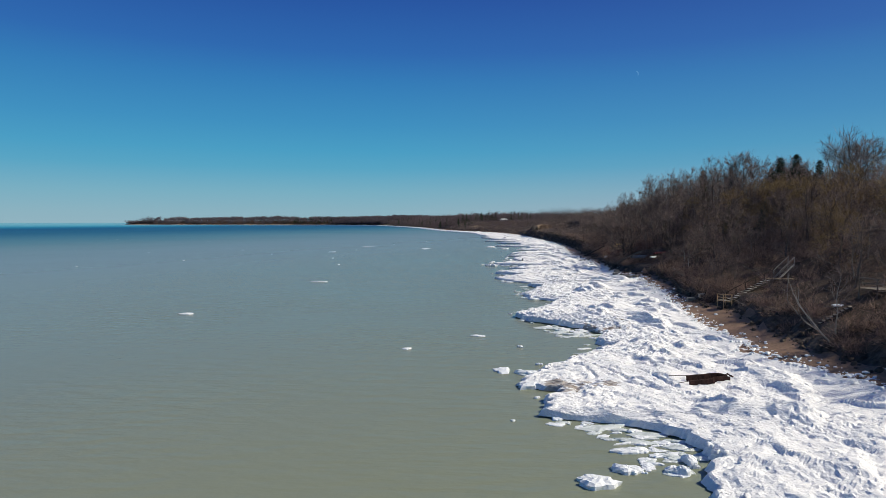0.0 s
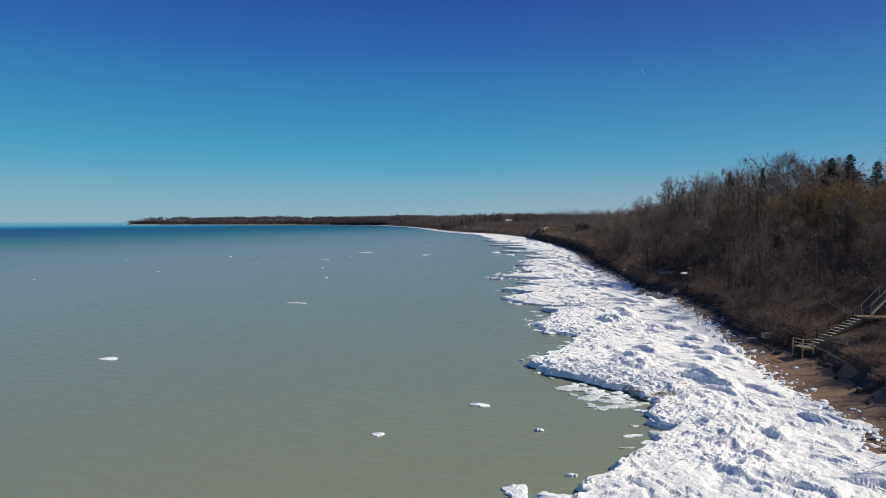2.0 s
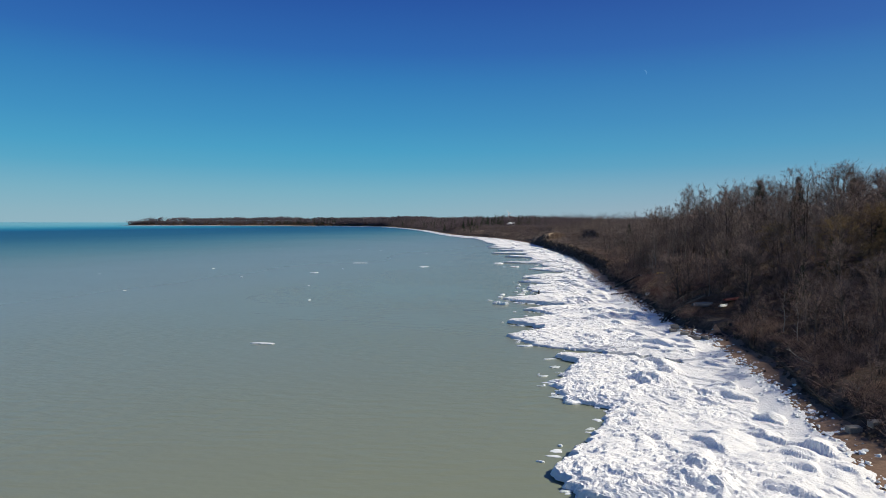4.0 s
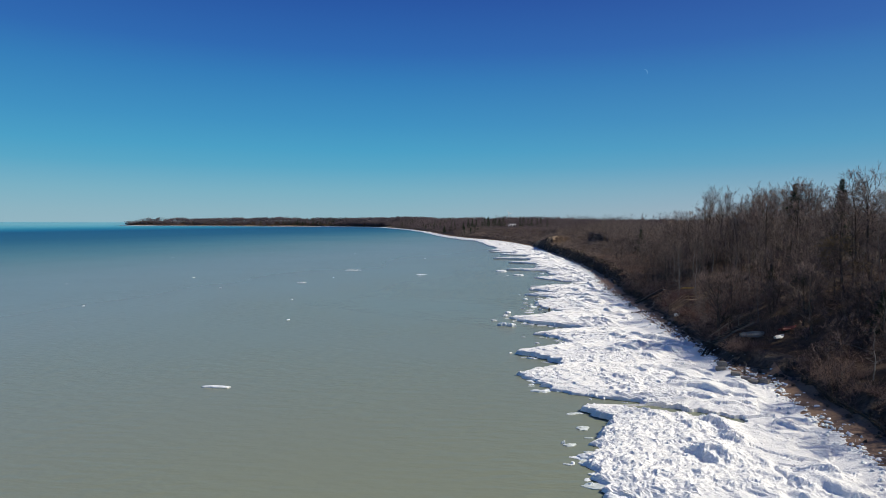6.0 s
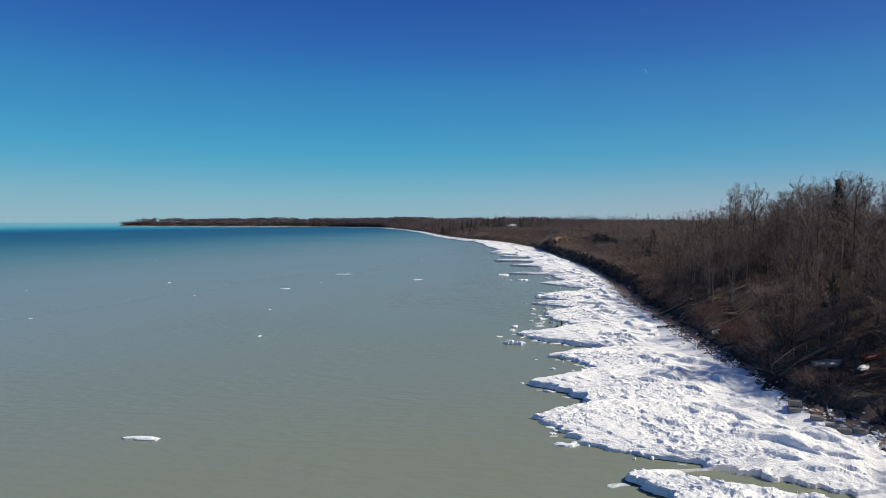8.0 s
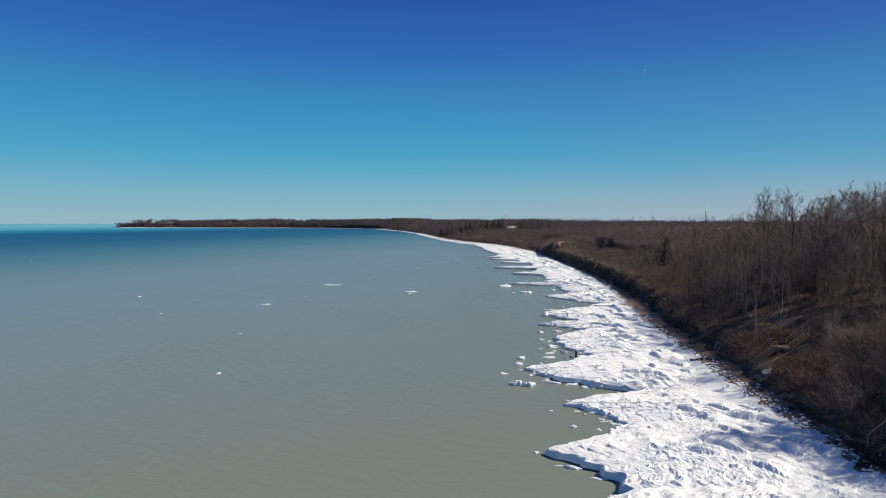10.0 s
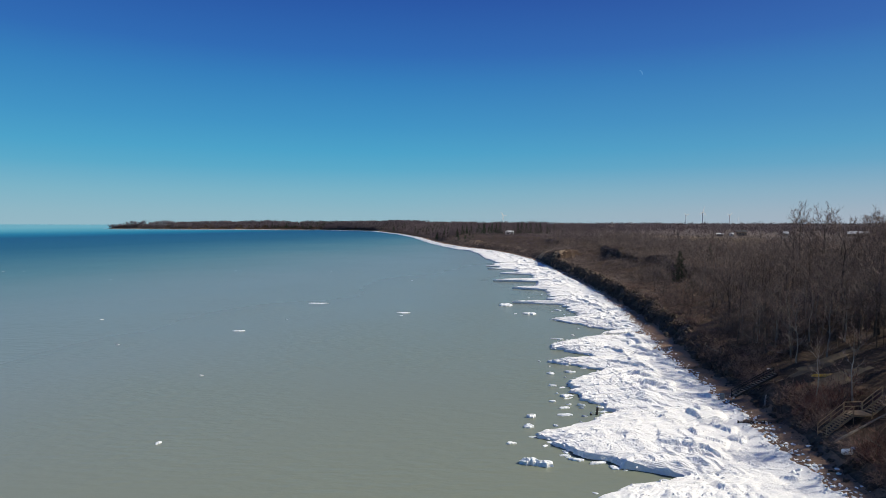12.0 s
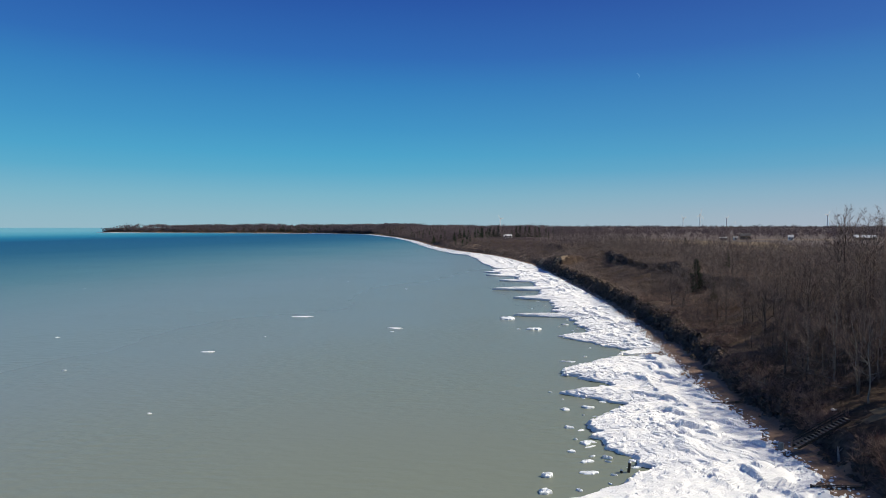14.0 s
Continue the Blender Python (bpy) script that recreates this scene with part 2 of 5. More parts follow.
# ---- helpers of the scene ----
def vnoise(x, y, seed=0):
    """Smooth value noise in 0..1 on numpy arrays."""
    x, y = np.asarray(x, float), np.asarray(y, float)
    ix, iy = np.floor(x).astype(np.int64), np.floor(y).astype(np.int64)
    fx, fy = x - ix, y - iy
    fx, fy = fx * fx * fx * (fx * (6 * fx - 15) + 10), fy * fy * fy * (fy * (6 * fy - 15) + 10)

    def h(a, b):
        n = (a * 374761393 + b * 668265263 + seed * 974711) & 0x7FFFFFFF
        n = ((n ^ (n >> 13)) * 1274126177) & 0x7FFFFFFF
        return ((n ^ (n >> 16)) & 0xFFFF) / 65535.0

    return (h(ix, iy) * (1 - fx) + h(ix + 1, iy) * fx) * (1 - fy) + (h(ix, iy + 1) * (1 - fx) + h(ix + 1, iy + 1) * fx) * fy


def fbm(x, y, seed=0, octaves=4):
    total, amp, norm = 0.0, 1.0, 0.0
    for k in range(octaves):
        total = total + amp * vnoise(x * 2**k + 17.3 * k, y * 2**k - 9.1 * k, seed + k)
        norm += amp
        amp *= 0.5
    return total / norm


def smooth(a, b, v):
    s = np.clip((np.asarray(v, float) - a) / (b - a), 0, 1)
    return s * s * (3 - 2 * s)


def mesh_of(name, verts, faces, mats, index=None, smooth_shade=False):
    me = bpy.data.meshes.new(name)
    me.from_pydata([tuple(v) for v in verts], [], [tuple(f) for f in faces])
    for m in mats if isinstance(mats, (list, tuple)) else [mats]:
        me.materials.append(m)
    if index is not None:
        me.polygons.foreach_set("material_index", np.asarray(index, dtype=np.int32))
    if smooth_shade:
        me.polygons.foreach_set("use_smooth", np.ones(len(me.polygons), dtype=bool))
    me.update()
    return me


def part(name, data, parent, label="", m=None):
    """Links a mesh (or a bmesh with a material) as one part under its thing."""
    ob = new(name, data)
    ob.parent = parent
    if m is not None:
        ob.matrix_local = m
    if label:
        tagged(ob, label=label)
    return ob


def thing(name, m, label, category, group="", kind=""):
    ob = new(name)
    ob.empty_display_size = 0.2
    ob.matrix_world = m
    return tagged(ob, label, category, group, kind)


def box_mesh(name, sx, sy, sz, mat, bevel=0.0, base=True):
    """A bevelled block, standing on z = 0 when base is set."""
    bm = bmesh.new()
    bmesh.ops.create_cube(bm, size=1)
    for v in bm.verts:
        v.co = Vector((v.co.x * sx, v.co.y * sy, (v.co.z + (0.5 if base else 0)) * sz))
    if bevel:
        bmesh.ops.bevel(bm, geom=bm.edges[:], offset=bevel, segments=1, affect="EDGES")
    me = bpy.data.meshes.new(name)
    bm.to_mesh(me)
    bm.free()
    me.materials.append(mat)
    return me


def beam(name, a, b, w, h, mat, parent, label=""):
    """A timber of section w by h from a to b, as a part."""
    a, b = Vector(a), Vector(b)
    me = box_mesh(name, w, h, (b - a).length, mat, min(w, h) * 0.12)
    return part(name, me, parent, label, Matrix.Translation(a) @ (b - a).to_track_quat("Z", "Y").to_matrix().to_4x4())


# ---- plan of the shore: y along the coast, x out from the lake ----
EDGE_NEAR = [(-80, 9), (20, 12), (26, 11.7), (31, 13.8), (34.7, 11.3), (36.2, 7), (37, 5.8), (39.7, 7.1), (42, 7.4), (43.4, 4.9), (48.4, 8), (52.6, 12),
             (57, 15.3), (60.4, 15.4), (62, 16.6), (63.7, 16.7), (66.5, 15.2), (69.5, 12.8), (71.7, 10.4), (75.7, 8.9), (80, 12.1), (85, 14.5), (90, 17), (92.5, 13.5), (97.8, 12.8), (104, 15.4),
             (108.4, 17.8), (109.8, 16.2), (111.8, 15.9), (112.9, 18.5), (113.5, 22), (114.2, 22.5), (114.8, 21), (115.7, 18.5), (118.5, 14.3), (125.6, 10.5), (128.9, 16.5)]
EDGE_MID = [(131.8, 17), (137.6, 12), (141, 17), (145.6, 21.7), (153, 16.7), (157.5, 26), (163, 17.5), (169.3, 14), (174, 21), (177.5, 25.2), (184, 23), (191.5, 21.7), (200.5, 30.2),
            (206.5, 21.6), (210, 31.4), (219, 23.6), (226, 32), (232, 36.6), (238, 43), (240, 40), (253, 30), (258, 39), (270, 38.5), (281, 39.5), (285, 24.5), (288, 39)]
EDGE_FAR = [(292.8, 37.3), (311.3, 40.4), (319, 40.5), (325.3, 28), (329, 39.5), (334, 39.2), (345.4, 42.1), (349, 42), (353.6, 23.8), (358, 42), (379.7, 44.7), (386, 43), (390.6, 29.5), (395, 40), (408, 40),
            (412, 44.1), (415, 40), (418.7, 26.2), (424, 34), (436, 34), (440.8, 27.2), (446, 33), (457.4, 32.5), (461.9, 46.6), (466, 36), (480.6, 35.2), (512.9, 31.6), (566, 31.1), (601, 28), (625, 26.6),
            (645, 15), (777, -9), (1045, -42), (1331, -91), (1700, -188), (1886, -374), (1953, -641), (2025, -908), (2087, -1110)]
INNER = [(-80, 30), (39, 29), (47, 27.2), (51, 26.2), (59, 27.3), (68, 28), (78, 30), (91, 33), (105, 35.5), (120, 38), (127, 36), (138, 37), (155, 38), (172, 40), (190, 41.4), (205, 42.5),
         (228, 46), (260, 50.8), (311, 55.5), (375, 58), (419, 59.5), (490, 60), (559, 53.5), (607, 45), (645, 33.4), (690, 20), (777, 2), (1045, -33), (1331, -84), (1700, -176), (1886, -361), (1953, -627), (2025, -893), (2087, -1096)]
FOOT = [(-80, 33), (38, 30.5), (51, 30.5), (59, 31.8), (72, 34.5), (80, 33.2), (87, 34.5), (104, 39), (118, 41), (127, 37.3), (134, 37.8), (147, 40), (168, 42.6), (180, 44.4), (203, 46.8), (222, 49.5),
        (257, 54), (311, 58.2), (356, 60), (414, 61.8), (490, 62.2), (559, 55.7), (607, 47.2), (645, 35.6), (690, 22.5), (777, 6), (1045, -30), (1331, -80), (1700, -172), (1886, -357), (1953, -622), (2025, -888), (2087, -1091), (6000, -1091)]


def line(knots):
    ys, xs = np.array(sorted(knots), float).T
    return lambda y: np.interp(y, ys, xs)


edge_line, inner_x, foot_line = line(EDGE_NEAR + EDGE_MID + EDGE_FAR), line(INNER), line(FOOT)


def edge_x(y):
    y = np.asarray(y, float)
    return edge_line(y) + (fbm(y * 0.8, 0 * y + 3, 40, 5) - 0.5) * 1.2 * np.clip(y / 80, 0.9, 3) + (vnoise(y * 3.3, 0 * y + 5, 45) - 0.5) * 0.35 + (vnoise(y * 1.5, 0 * y + 7, 46) - 0.5) * 0.75


def foot_x(y):
    y = np.asarray(y, float)
    return foot_line(y) + (fbm(y * 0.12, 0 * y, 50, 3) - 0.5) * (1.3 + 1.5 * smooth(200, 400, y))


def lean(y):
    """Metres along x for each metre square to the coast."""
    y = np.asarray(y, float)
    return np.sqrt(1 + ((foot_line(y + 12) - foot_line(y - 12)) / 24) ** 2)


def scarp_w(x, y):
    """How far from the bluff's foot the broken upper scarp runs."""
    return 25.0 + 9 * (vnoise(y * 0.03, 0 * y, 63) - 0.5) + 2.5 * (vnoise(x * 0.3, y * 0.3, 66) - 0.5)


def ground_z(x, y):
    """Height of lakebed, beach, bluff and plateau."""
    x, y = np.asarray(x, float), np.asarray(y, float)
    w = (x - foot_x(y)) / lean(y)
    far = smooth(180, 300, y)
    bare = far * (1 - smooth(425, 475, y))
    beach = np.where(w > -8, 1.4 + 0.165 * w, 0.08 + 0.12 * (w + 8))
    beach = np.maximum(beach, -1.8)
    bank = (1.5 + 2.0 * bare) * smooth(0.0, 2.1 + 0.7 * bare + 4.0 * (far - bare), w + (2.6 + 1.0 * far) * (fbm(x * 0.4, y * 0.4, 64, 4) - 0.5))
    top = 11.5 + 2.0 * (vnoise(y * 0.012, 0 * y, 61) - 0.5) + 2.5 * smooth(600, 1500, y)
    run = 24.0 + 8.0 * far
    g = np.clip((w - 1.5) / run, 0, 1)
    slope = (top - 2.9 - 2.0 * bare) * (0.65 * g + 0.35 * smooth(0, 1, g))
    cliff = far * smooth(0.40, 0.55, vnoise(y * 0.022, 0 * y, 65)) * 2.6
    scarp = cliff * (smooth(0, 1.0, w - scarp_w(x, y)) - smooth(0, 1, g) * 0.6)
    bowl = smooth(262, 300, y) * (1 - smooth(380, 432, y))
    slump = -2.2 * bowl * smooth(3, 9, w) * (1 - smooth(0, 1.3, w - scarp_w(x, y)))
    bluff = 3.6 * smooth(423.0, 431.0, y + 4.5 * (fbm(w * 0.8, 0 * y, 67, 2) - 0.5)) * (1 - smooth(445, 530, y)) * smooth(0.5, 3.5, w) * (1 - smooth(8, 20, w))
    scarp = scarp + slump + bluff
    rough = (fbm(x * 0.12, y * 0.12, 70, 4) - 0.5) * 2.4 * smooth(1, 8, w)
    inland = -6.5 * smooth(60, 1500, w) * (1 - smooth(900, 1500, y) * (1 - smooth(2150, 2600, y)))
    return beach * (w < 0) + np.where(w >= 0, 1.4, 0) + bank + slope + scarp + rough * (1 - 0.6 * smooth(40, 80, w)) + inland


def zg(x, y):
    return float(ground_z(x, y))


# ---- the land: one sheet from the lakebed to the horizon ----
def build_ground():
    ys = np.concatenate([np.arange(-120, 260, 1.1), np.arange(260, 422, 1.8), np.arange(422, 436, 0.6), np.arange(436, 620, 1.9), np.arange(620, 1500, 11), np.arange(1500, 1880, 14), np.arange(1880, 2150, 7), np.arange(2150, 5001, 120)])
    ws = np.concatenate([[-60, -35, -24, -18], np.arange(-14, 0, 0.9), np.arange(0, 44, 0.75), np.arange(44, 70, 2.5), [75, 90, 110, 140, 180, 230, 300, 380, 480, 620, 800, 1050, 1400, 1900, 2600, 3600, 5200]])
    yy, ww = np.meshgrid(ys, ws, indexing="ij")
    xx = foot_x(yy) + ww * lean(yy)
    zz = ground_z(xx, yy)
    zz = np.where((ww > -13) & (ww < 0.1), zz + (fbm(xx * 0.8, yy * 0.8, 75, 3) - 0.5) * 0.12, zz)
    n, k = yy.shape
    idx = np.arange(n * k).reshape(n, k)
    faces = np.stack([idx[:-1, :-1], idx[:-1, 1:], idx[1:, 1:], idx[1:, :-1]], -1).reshape(-1, 4)
    w, y, x = ww[:-1, :-1].ravel(), yy[:-1, :-1].ravel(), xx[:-1, :-1].ravel()
    jit = fbm(x * 0.3, y * 0.3, 77, 3)
    mi = np.full(len(w), 1)
    mi[w < -0.5 + jit * 0.8] = 0
    mi[(w >= -0.5 + jit * 0.8) & (w < 2.2 + 1.5 * jit) & (y < 440 + 60 * jit)] = 4
    mi[(np.abs(w - 0.5 - scarp_w(x, y)) < 1.1) & (y > 230) & (vnoise(y * 0.022, 0 * y, 65) > 0.42)] = 4
    mi[(w > 34) & (w < 110)] = 3
    mi[(w >= -0.5) & (w < 5) & (y > 1500) & (jit > 0.5)] = 5
    patch = ((y > 424 + 4 * jit) & (y < 429 + 5 * jit) & (w > 0.3 + jit) & (w < 3 + 8 * jit)) | (np.hypot((w - 5) / 4, (y - 440) / 8) < 0.15 + jit) | (np.hypot((w - 5) / 4, (y - 478) / 13) < 0.5 + jit) | (np.hypot((w - 6) / 4, (y - 545) / 16) < 0.1 + jit) | (np.hypot((w - 10) / 8, (y - 690) / 30) < 0.3 + jit)
    mi[patch & (w > 0.4)] = 5
    mi[(np.hypot((x - 55) / 6, (y - 181.5 - 0.25 * (x - 55)) / 1.6) < 0.2 + jit) | (np.hypot((x - 52.5) / 3.5, (y - 174.5) / 2.2) < 0.4 + jit)] = 2
    mi[(w >= 105) & (x > 165)] = 2
    mi[(w >= 90) & (x <= 165)] = 6
    mi[(w >= 110) & (y > 735)] = 6
    mi[(w >= 160) & (vnoise(x * 0.0035, y * 0.0035, 80) > 0.62)] = 6
    me = mesh_of("ground", np.stack([xx, yy, zz], -1).reshape(-1, 3), faces, [M_SAND, M_SOIL, M_FIELD, M_LITTER, M_BANK, M_CLAY, M_WOODFLOOR], mi, True)
    return tagged(new("ground", me), "sandy beach, brown eroded bluff and dry fields inland", "ground", kind="structure")


build_ground()


def build_water():
    ys = np.concatenate([np.arange(-150, 500, 50), np.arange(500, 4990, 330), [4990]])
    xs = np.concatenate([[-4900, -3500, -2500, -1500, -900, -500], np.arange(-300, 81, 60)])
    yy, xx = np.meshgrid(ys, xs, indexing="ij")
    n, k = yy.shape
    idx = np.arange(n * k).reshape(n, k)
    faces = np.stack([idx[:-1, :-1], idx[:-1, 1:], idx[1:, 1:], idx[1:, :-1]], -1).reshape(-1, 4)
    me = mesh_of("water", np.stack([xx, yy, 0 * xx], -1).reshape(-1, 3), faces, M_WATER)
    return tagged(new("water", me), "calm silty grey-green lake turning blue far out", "water", kind="structure")


build_water()


# ---- shore ice ----
CHANNELS = [(21.0, 113.3, 29.8, 108.9, 1.25), (35.5, 232.5, 45.0, 233.5, 0.8)]


def cones(x, y, seed, cell):
    """Pointed mounds, one to a cell: a steep scooped face to the lake and a long back."""
    best = np.zeros(np.broadcast(x, y).shape)
    cx, cy = np.floor(x / cell), np.floor(y / cell)
    for ox in (-1, 0, 1):
        for oy in (-1, 0, 1):
            gx, gy = cx + ox, cy + oy
            a, b, c, d = (vnoise(gx * 7.31 + k * 3.7, gy * 5.17 - k * 1.9, seed + k) for k in range(4))
            dx, dy = x - (gx + 0.2 + 0.6 * a) * cell, y - (gy + 0.2 + 0.6 * b) * cell
            turn = 0.15 + 1.0 * d
            p, q = np.cos(turn) * dx + np.sin(turn) * dy, np.cos(turn) * dy - np.sin(turn) * dx
            p = p + 0.5 * q * q / cell
            r = np.sqrt(np.where(p < 0, p / 0.16, p / 1.15) ** 2 + (q / (0.55 + 0.6 * a)) ** 2) / (cell * 0.55)
            best = np.maximum(best, np.maximum(0, 1 - r * r) ** 0.9 * smooth(0.38, 0.62, c))
    return best


def ledges(x, y, pitch, turn, seed):
    """Broken steps, steep towards the lake, in 0..1."""
    p = np.cos(turn) * x + np.sin(turn) * y
    q = p / pitch + 2.4 * fbm(x * 0.09, y * 0.08, seed, 4)
    saw = q - np.floor(q)
    return smooth(0, 0.07, saw) * (1 - saw) ** 1.3


def ice_z(x, y, e, i):
    """Height of the shore ice between its lake edge e and inner edge i."""
    d, r = x - e, i - x
    u = d / np.maximum(i - e, 1)
    lip = smooth(-0.12, 0.26 + 0.3 * vnoise(y * 0.9, 0 * y, 81), d) * (0.22 + 0.55 * vnoise(y * 0.13, x * 0.05, 82) + 0.14 * (vnoise(y * 1.3, x * 1.3, 80) - 0.5))
    wx, wy = x + 1.5 * (fbm(x * 0.4, y * 0.4, 101, 3) - 0.5), y + 1.5 * (fbm(x * 0.4, y * 0.4, 103, 3) - 0.5)
    belt = smooth(0.25, 0.48, u) * smooth(0.0, 1.6, r) * smooth(1.5, 5.0, np.hypot(x - 19.5, y - 42.0))
    mound = belt * (0.62 * cones(wx, wy, 110, 6.4) + 0.40 * cones(wx + 3, wy + 2, 120, 3.4)) + 0.12 * smooth(0.08, 0.2, u) * cones(wx + 1, wy + 5, 130, 2.6) * smooth(0.0, 1.6, r)
    # low terraces of older ice
    open_to = smooth(0.6, 2.5, d) * smooth(0.3, 2.0, r)
    step = 0.13 * ledges(wx, wy, 5.2, 0.2, 83) * smooth(0.46, 0.62, fbm(x * 0.11, y * 0.09, 94, 2)) * open_to
    step = step + 0.11 * ledges(wx, wy, 2.7, 0.75, 84) * smooth(0.50, 0.64, fbm(x * 0.14, y * 0.12, 96, 2)) * open_to
    c1 = np.abs(fbm(x * 0.13 + y * 0.05, y * 0.06 - x * 0.02, 91, 4) - 0.5)
    crack = -0.20 * (1 - smooth(0.0, 0.02, c1)) * smooth(1.0, 3.0, d) * smooth(1.0, 4.0, r) * smooth(0.40, 0.6, vnoise(x * 0.1, y * 0.06, 93))
    # frozen-in blocks with flat tops, and small pits between them
    rough = smooth(0.40, 0.62, fbm(x * 0.13, y * 0.11, 86, 3))
    calm = smooth(0.05, 0.6, d) * smooth(0.0, 2.0, r) * (1 - 0.6 * smooth(0.45, 0.7, u))
    b1 = smooth(0.50, 0.57, vnoise(wx * 1.25 + 0.4 * wy, wy * 1.05 - 0.4 * wx, 85)) * (0.5 + vnoise(x * 0.9, y * 0.9, 98))
    b2 = smooth(0.56, 0.64, vnoise(wx * 2.6 - 0.5 * wy, wy * 2.4 + 0.5 * wx, 88))
    amount, clod = (0.03 + 0.11 * rough) * calm, 0.6 * b1 + 0.5 * np.abs(fbm(wx * 2.3, wy * 2.3, 100, 3) - 0.5) * 2
    pit = -0.07 * smooth(0.70, 0.80, vnoise(wx * 1.7, wy * 1.7, 102)) * calm
    grit = ((vnoise(x * 4.7, y * 4.7, 87) - 0.5) * (0.06 + 0.08 * rough) + (0.02 + 0.05 * rough) * b2) * calm
    swell = 0.38 * fbm(x * 0.12, y * 0.1, 88, 3) * smooth(0, 4, d)
    body = lip + swell + mound + step + crack + amount * clod + grit + pit
    bed = ground_z(x, y)
    rest = bed + 0.24 * smooth(0, 1.6, r) - 0.10 + 0.2 * (vnoise(x * 2.2, y * 2.2, 89) - 0.4) + 0.12 * (vnoise(x * 3.1, y * 3.1, 87) - 0.5)
    k = smooth(0.0, 3.0, r)
    z = np.maximum(body * k + rest * (1 - k), np.where(d > 1.5, 0.12, -1.0))
    z = np.maximum(z, np.where(r > 1.0, bed + 0.07 + 0.5 * np.abs(grit), -9))
    for x0, y0, x1, y1, half in CHANNELS:
        f = np.clip(((x - x0) * (x1 - x0) + (y - y0) * (y1 - y0)) / ((x1 - x0) ** 2 + (y1 - y0) ** 2), 0, 1)
        gap = np.hypot(x - x0 - f * (x1 - x0), y - y0 - f * (y1 - y0)) + 0.5 * (vnoise(x * 0.8, y * 0.8, 104) - 0.5) + 0.7 * (vnoise(x * 2.3, y * 2.3, 109) - 0.5)
        z = np.where(gap < half * (1.05 - 0.45 * f), -0.5, z)
        z = np.where((gap < half + 1.6) & (z > 0.1), np.minimum(z, 0.28 + 0.4 * np.maximum(gap - half * 0.7, 0) / 1.6 + amount * clod), z)
        near_lip = (y < y0 + f * (y1 - y0)) & (gap < half + 2.2)
        z = np.where(near_lip & (z > 0.1), np.minimum(z, 0.14 + 0.3 * (gap - half * 0.6) / 2.2 + 0.4 * amount * clod), z)
    return z


def ice_strip(name, ys, cols, label):
    ys = np.asarray(ys, float)
    e, i = edge_x(ys), inner_x(ys) + 1.1 + (fbm(ys * 0.5, 0 * ys, 90, 3) - 0.5) * 2.2
    i = np.maximum(i, e + 2)
    t = np.linspace(0, 1, cols)
    near = np.array([0.0, 0.08, 0.18, 0.32])
    x = e[:, None] + np.concatenate([np.repeat(near[None], len(ys), 0), 0.5 + (i - e - 0.5)[:, None] * t[None, :]], 1)
    y = np.repeat(ys[:, None], x.shape[1], 1)
    z = ice_z(x, y, e[:, None], i[:, None])
    # the undercut lake face
    low = np.stack([e + 1.2, ys, np.full_like(ys, -0.35)], -1)
    mid = np.stack([e + 0.25 + 0.40 * vnoise(ys * 2, 0 * ys, 105), ys, 0.10 + 0.14 * vnoise(ys * 3, 0 * ys, 106)], -1)
    pts = np.concatenate([low[:, None], mid[:, None], np.stack([x, y, z], -1)], 1)
    n, k = pts.shape[:2]
    idx = np.arange(n * k).reshape(n, k)
    faces = np.stack([idx[:-1, :-1], idx[:-1, 1:], idx[1:, 1:], idx[1:, :-1]], -1).reshape(-1, 4)
    fx, fy = pts[:-1, :-1, 0].ravel(), pts[:-1, :-1, 1].ravel()
    dirt = fbm(fx * 0.5, fy * 0.5, 92, 4)
    near = np.minimum(np.hypot(fx - 9.5, (fy - 42) * 1.2), 0.75 * np.hypot(fx - 17.8, (fy - 64.3) * 1.4))
    speck = fbm(fx * 2.2, fy * 2.2, 108, 3)
    mi = ((dirt > 0.42 + 0.10 * near) & (near < 4) & (speck > 0.47)).astype(int)
    me = mesh_of(name, pts.reshape(-1, 3), faces, [M_SNOW, M_DIRTY], mi, False)
    return tagged(new(name, me), label, "shore ice", kind="stuff")


ice_strip("shore_ice", np.arange(18, 128, 0.145), 140, "rough white shelf of broken ice heaped along the beach")
ice_strip("shore_ice", np.arange(127.85, 300, 0.27), 110, "white ice shelf with pointed tongues reaching into the lake")
ice_strip("shore_ice", np.concatenate([np.arange(299.7, 660, 0.8), np.arange(660, 1880, 6), np.arange(1880, 2086, 1.5)]), 60, "narrow white ice ribbon along the distant curving shore")
ice_strip("shore_ice", np.linspace(-80, 18.02, 164), 50, "rough white shelf of broken ice heaped along the beach")


# ---- bare trees ----
def tube(V, Fc, pts, radii, sides):
    """Adds a tapered tube through pts to the lists."""
    start = len(V)
    for k, (p, r) in enumerate(zip(pts, radii)):
        d = (pts[min(k + 1, len(pts) - 1)] - pts[max(k - 1, 0)]).normalized()
        a = d.orthogonal().normalized()
        b = d.cross(a)
        for s in range(sides):
            an = 2 * math.pi * s / sides
            V.append(p + (a * math.cos(an) + b * math.sin(an)) * r)
    for k in range(len(pts) - 1):
        for s in range(sides):
            s2 = (s + 1) % sides
            Fc.append((start + k * sides + s, start + k * sides + s2, start + (k + 1) * sides + s2, start + (k + 1) * sides + s))


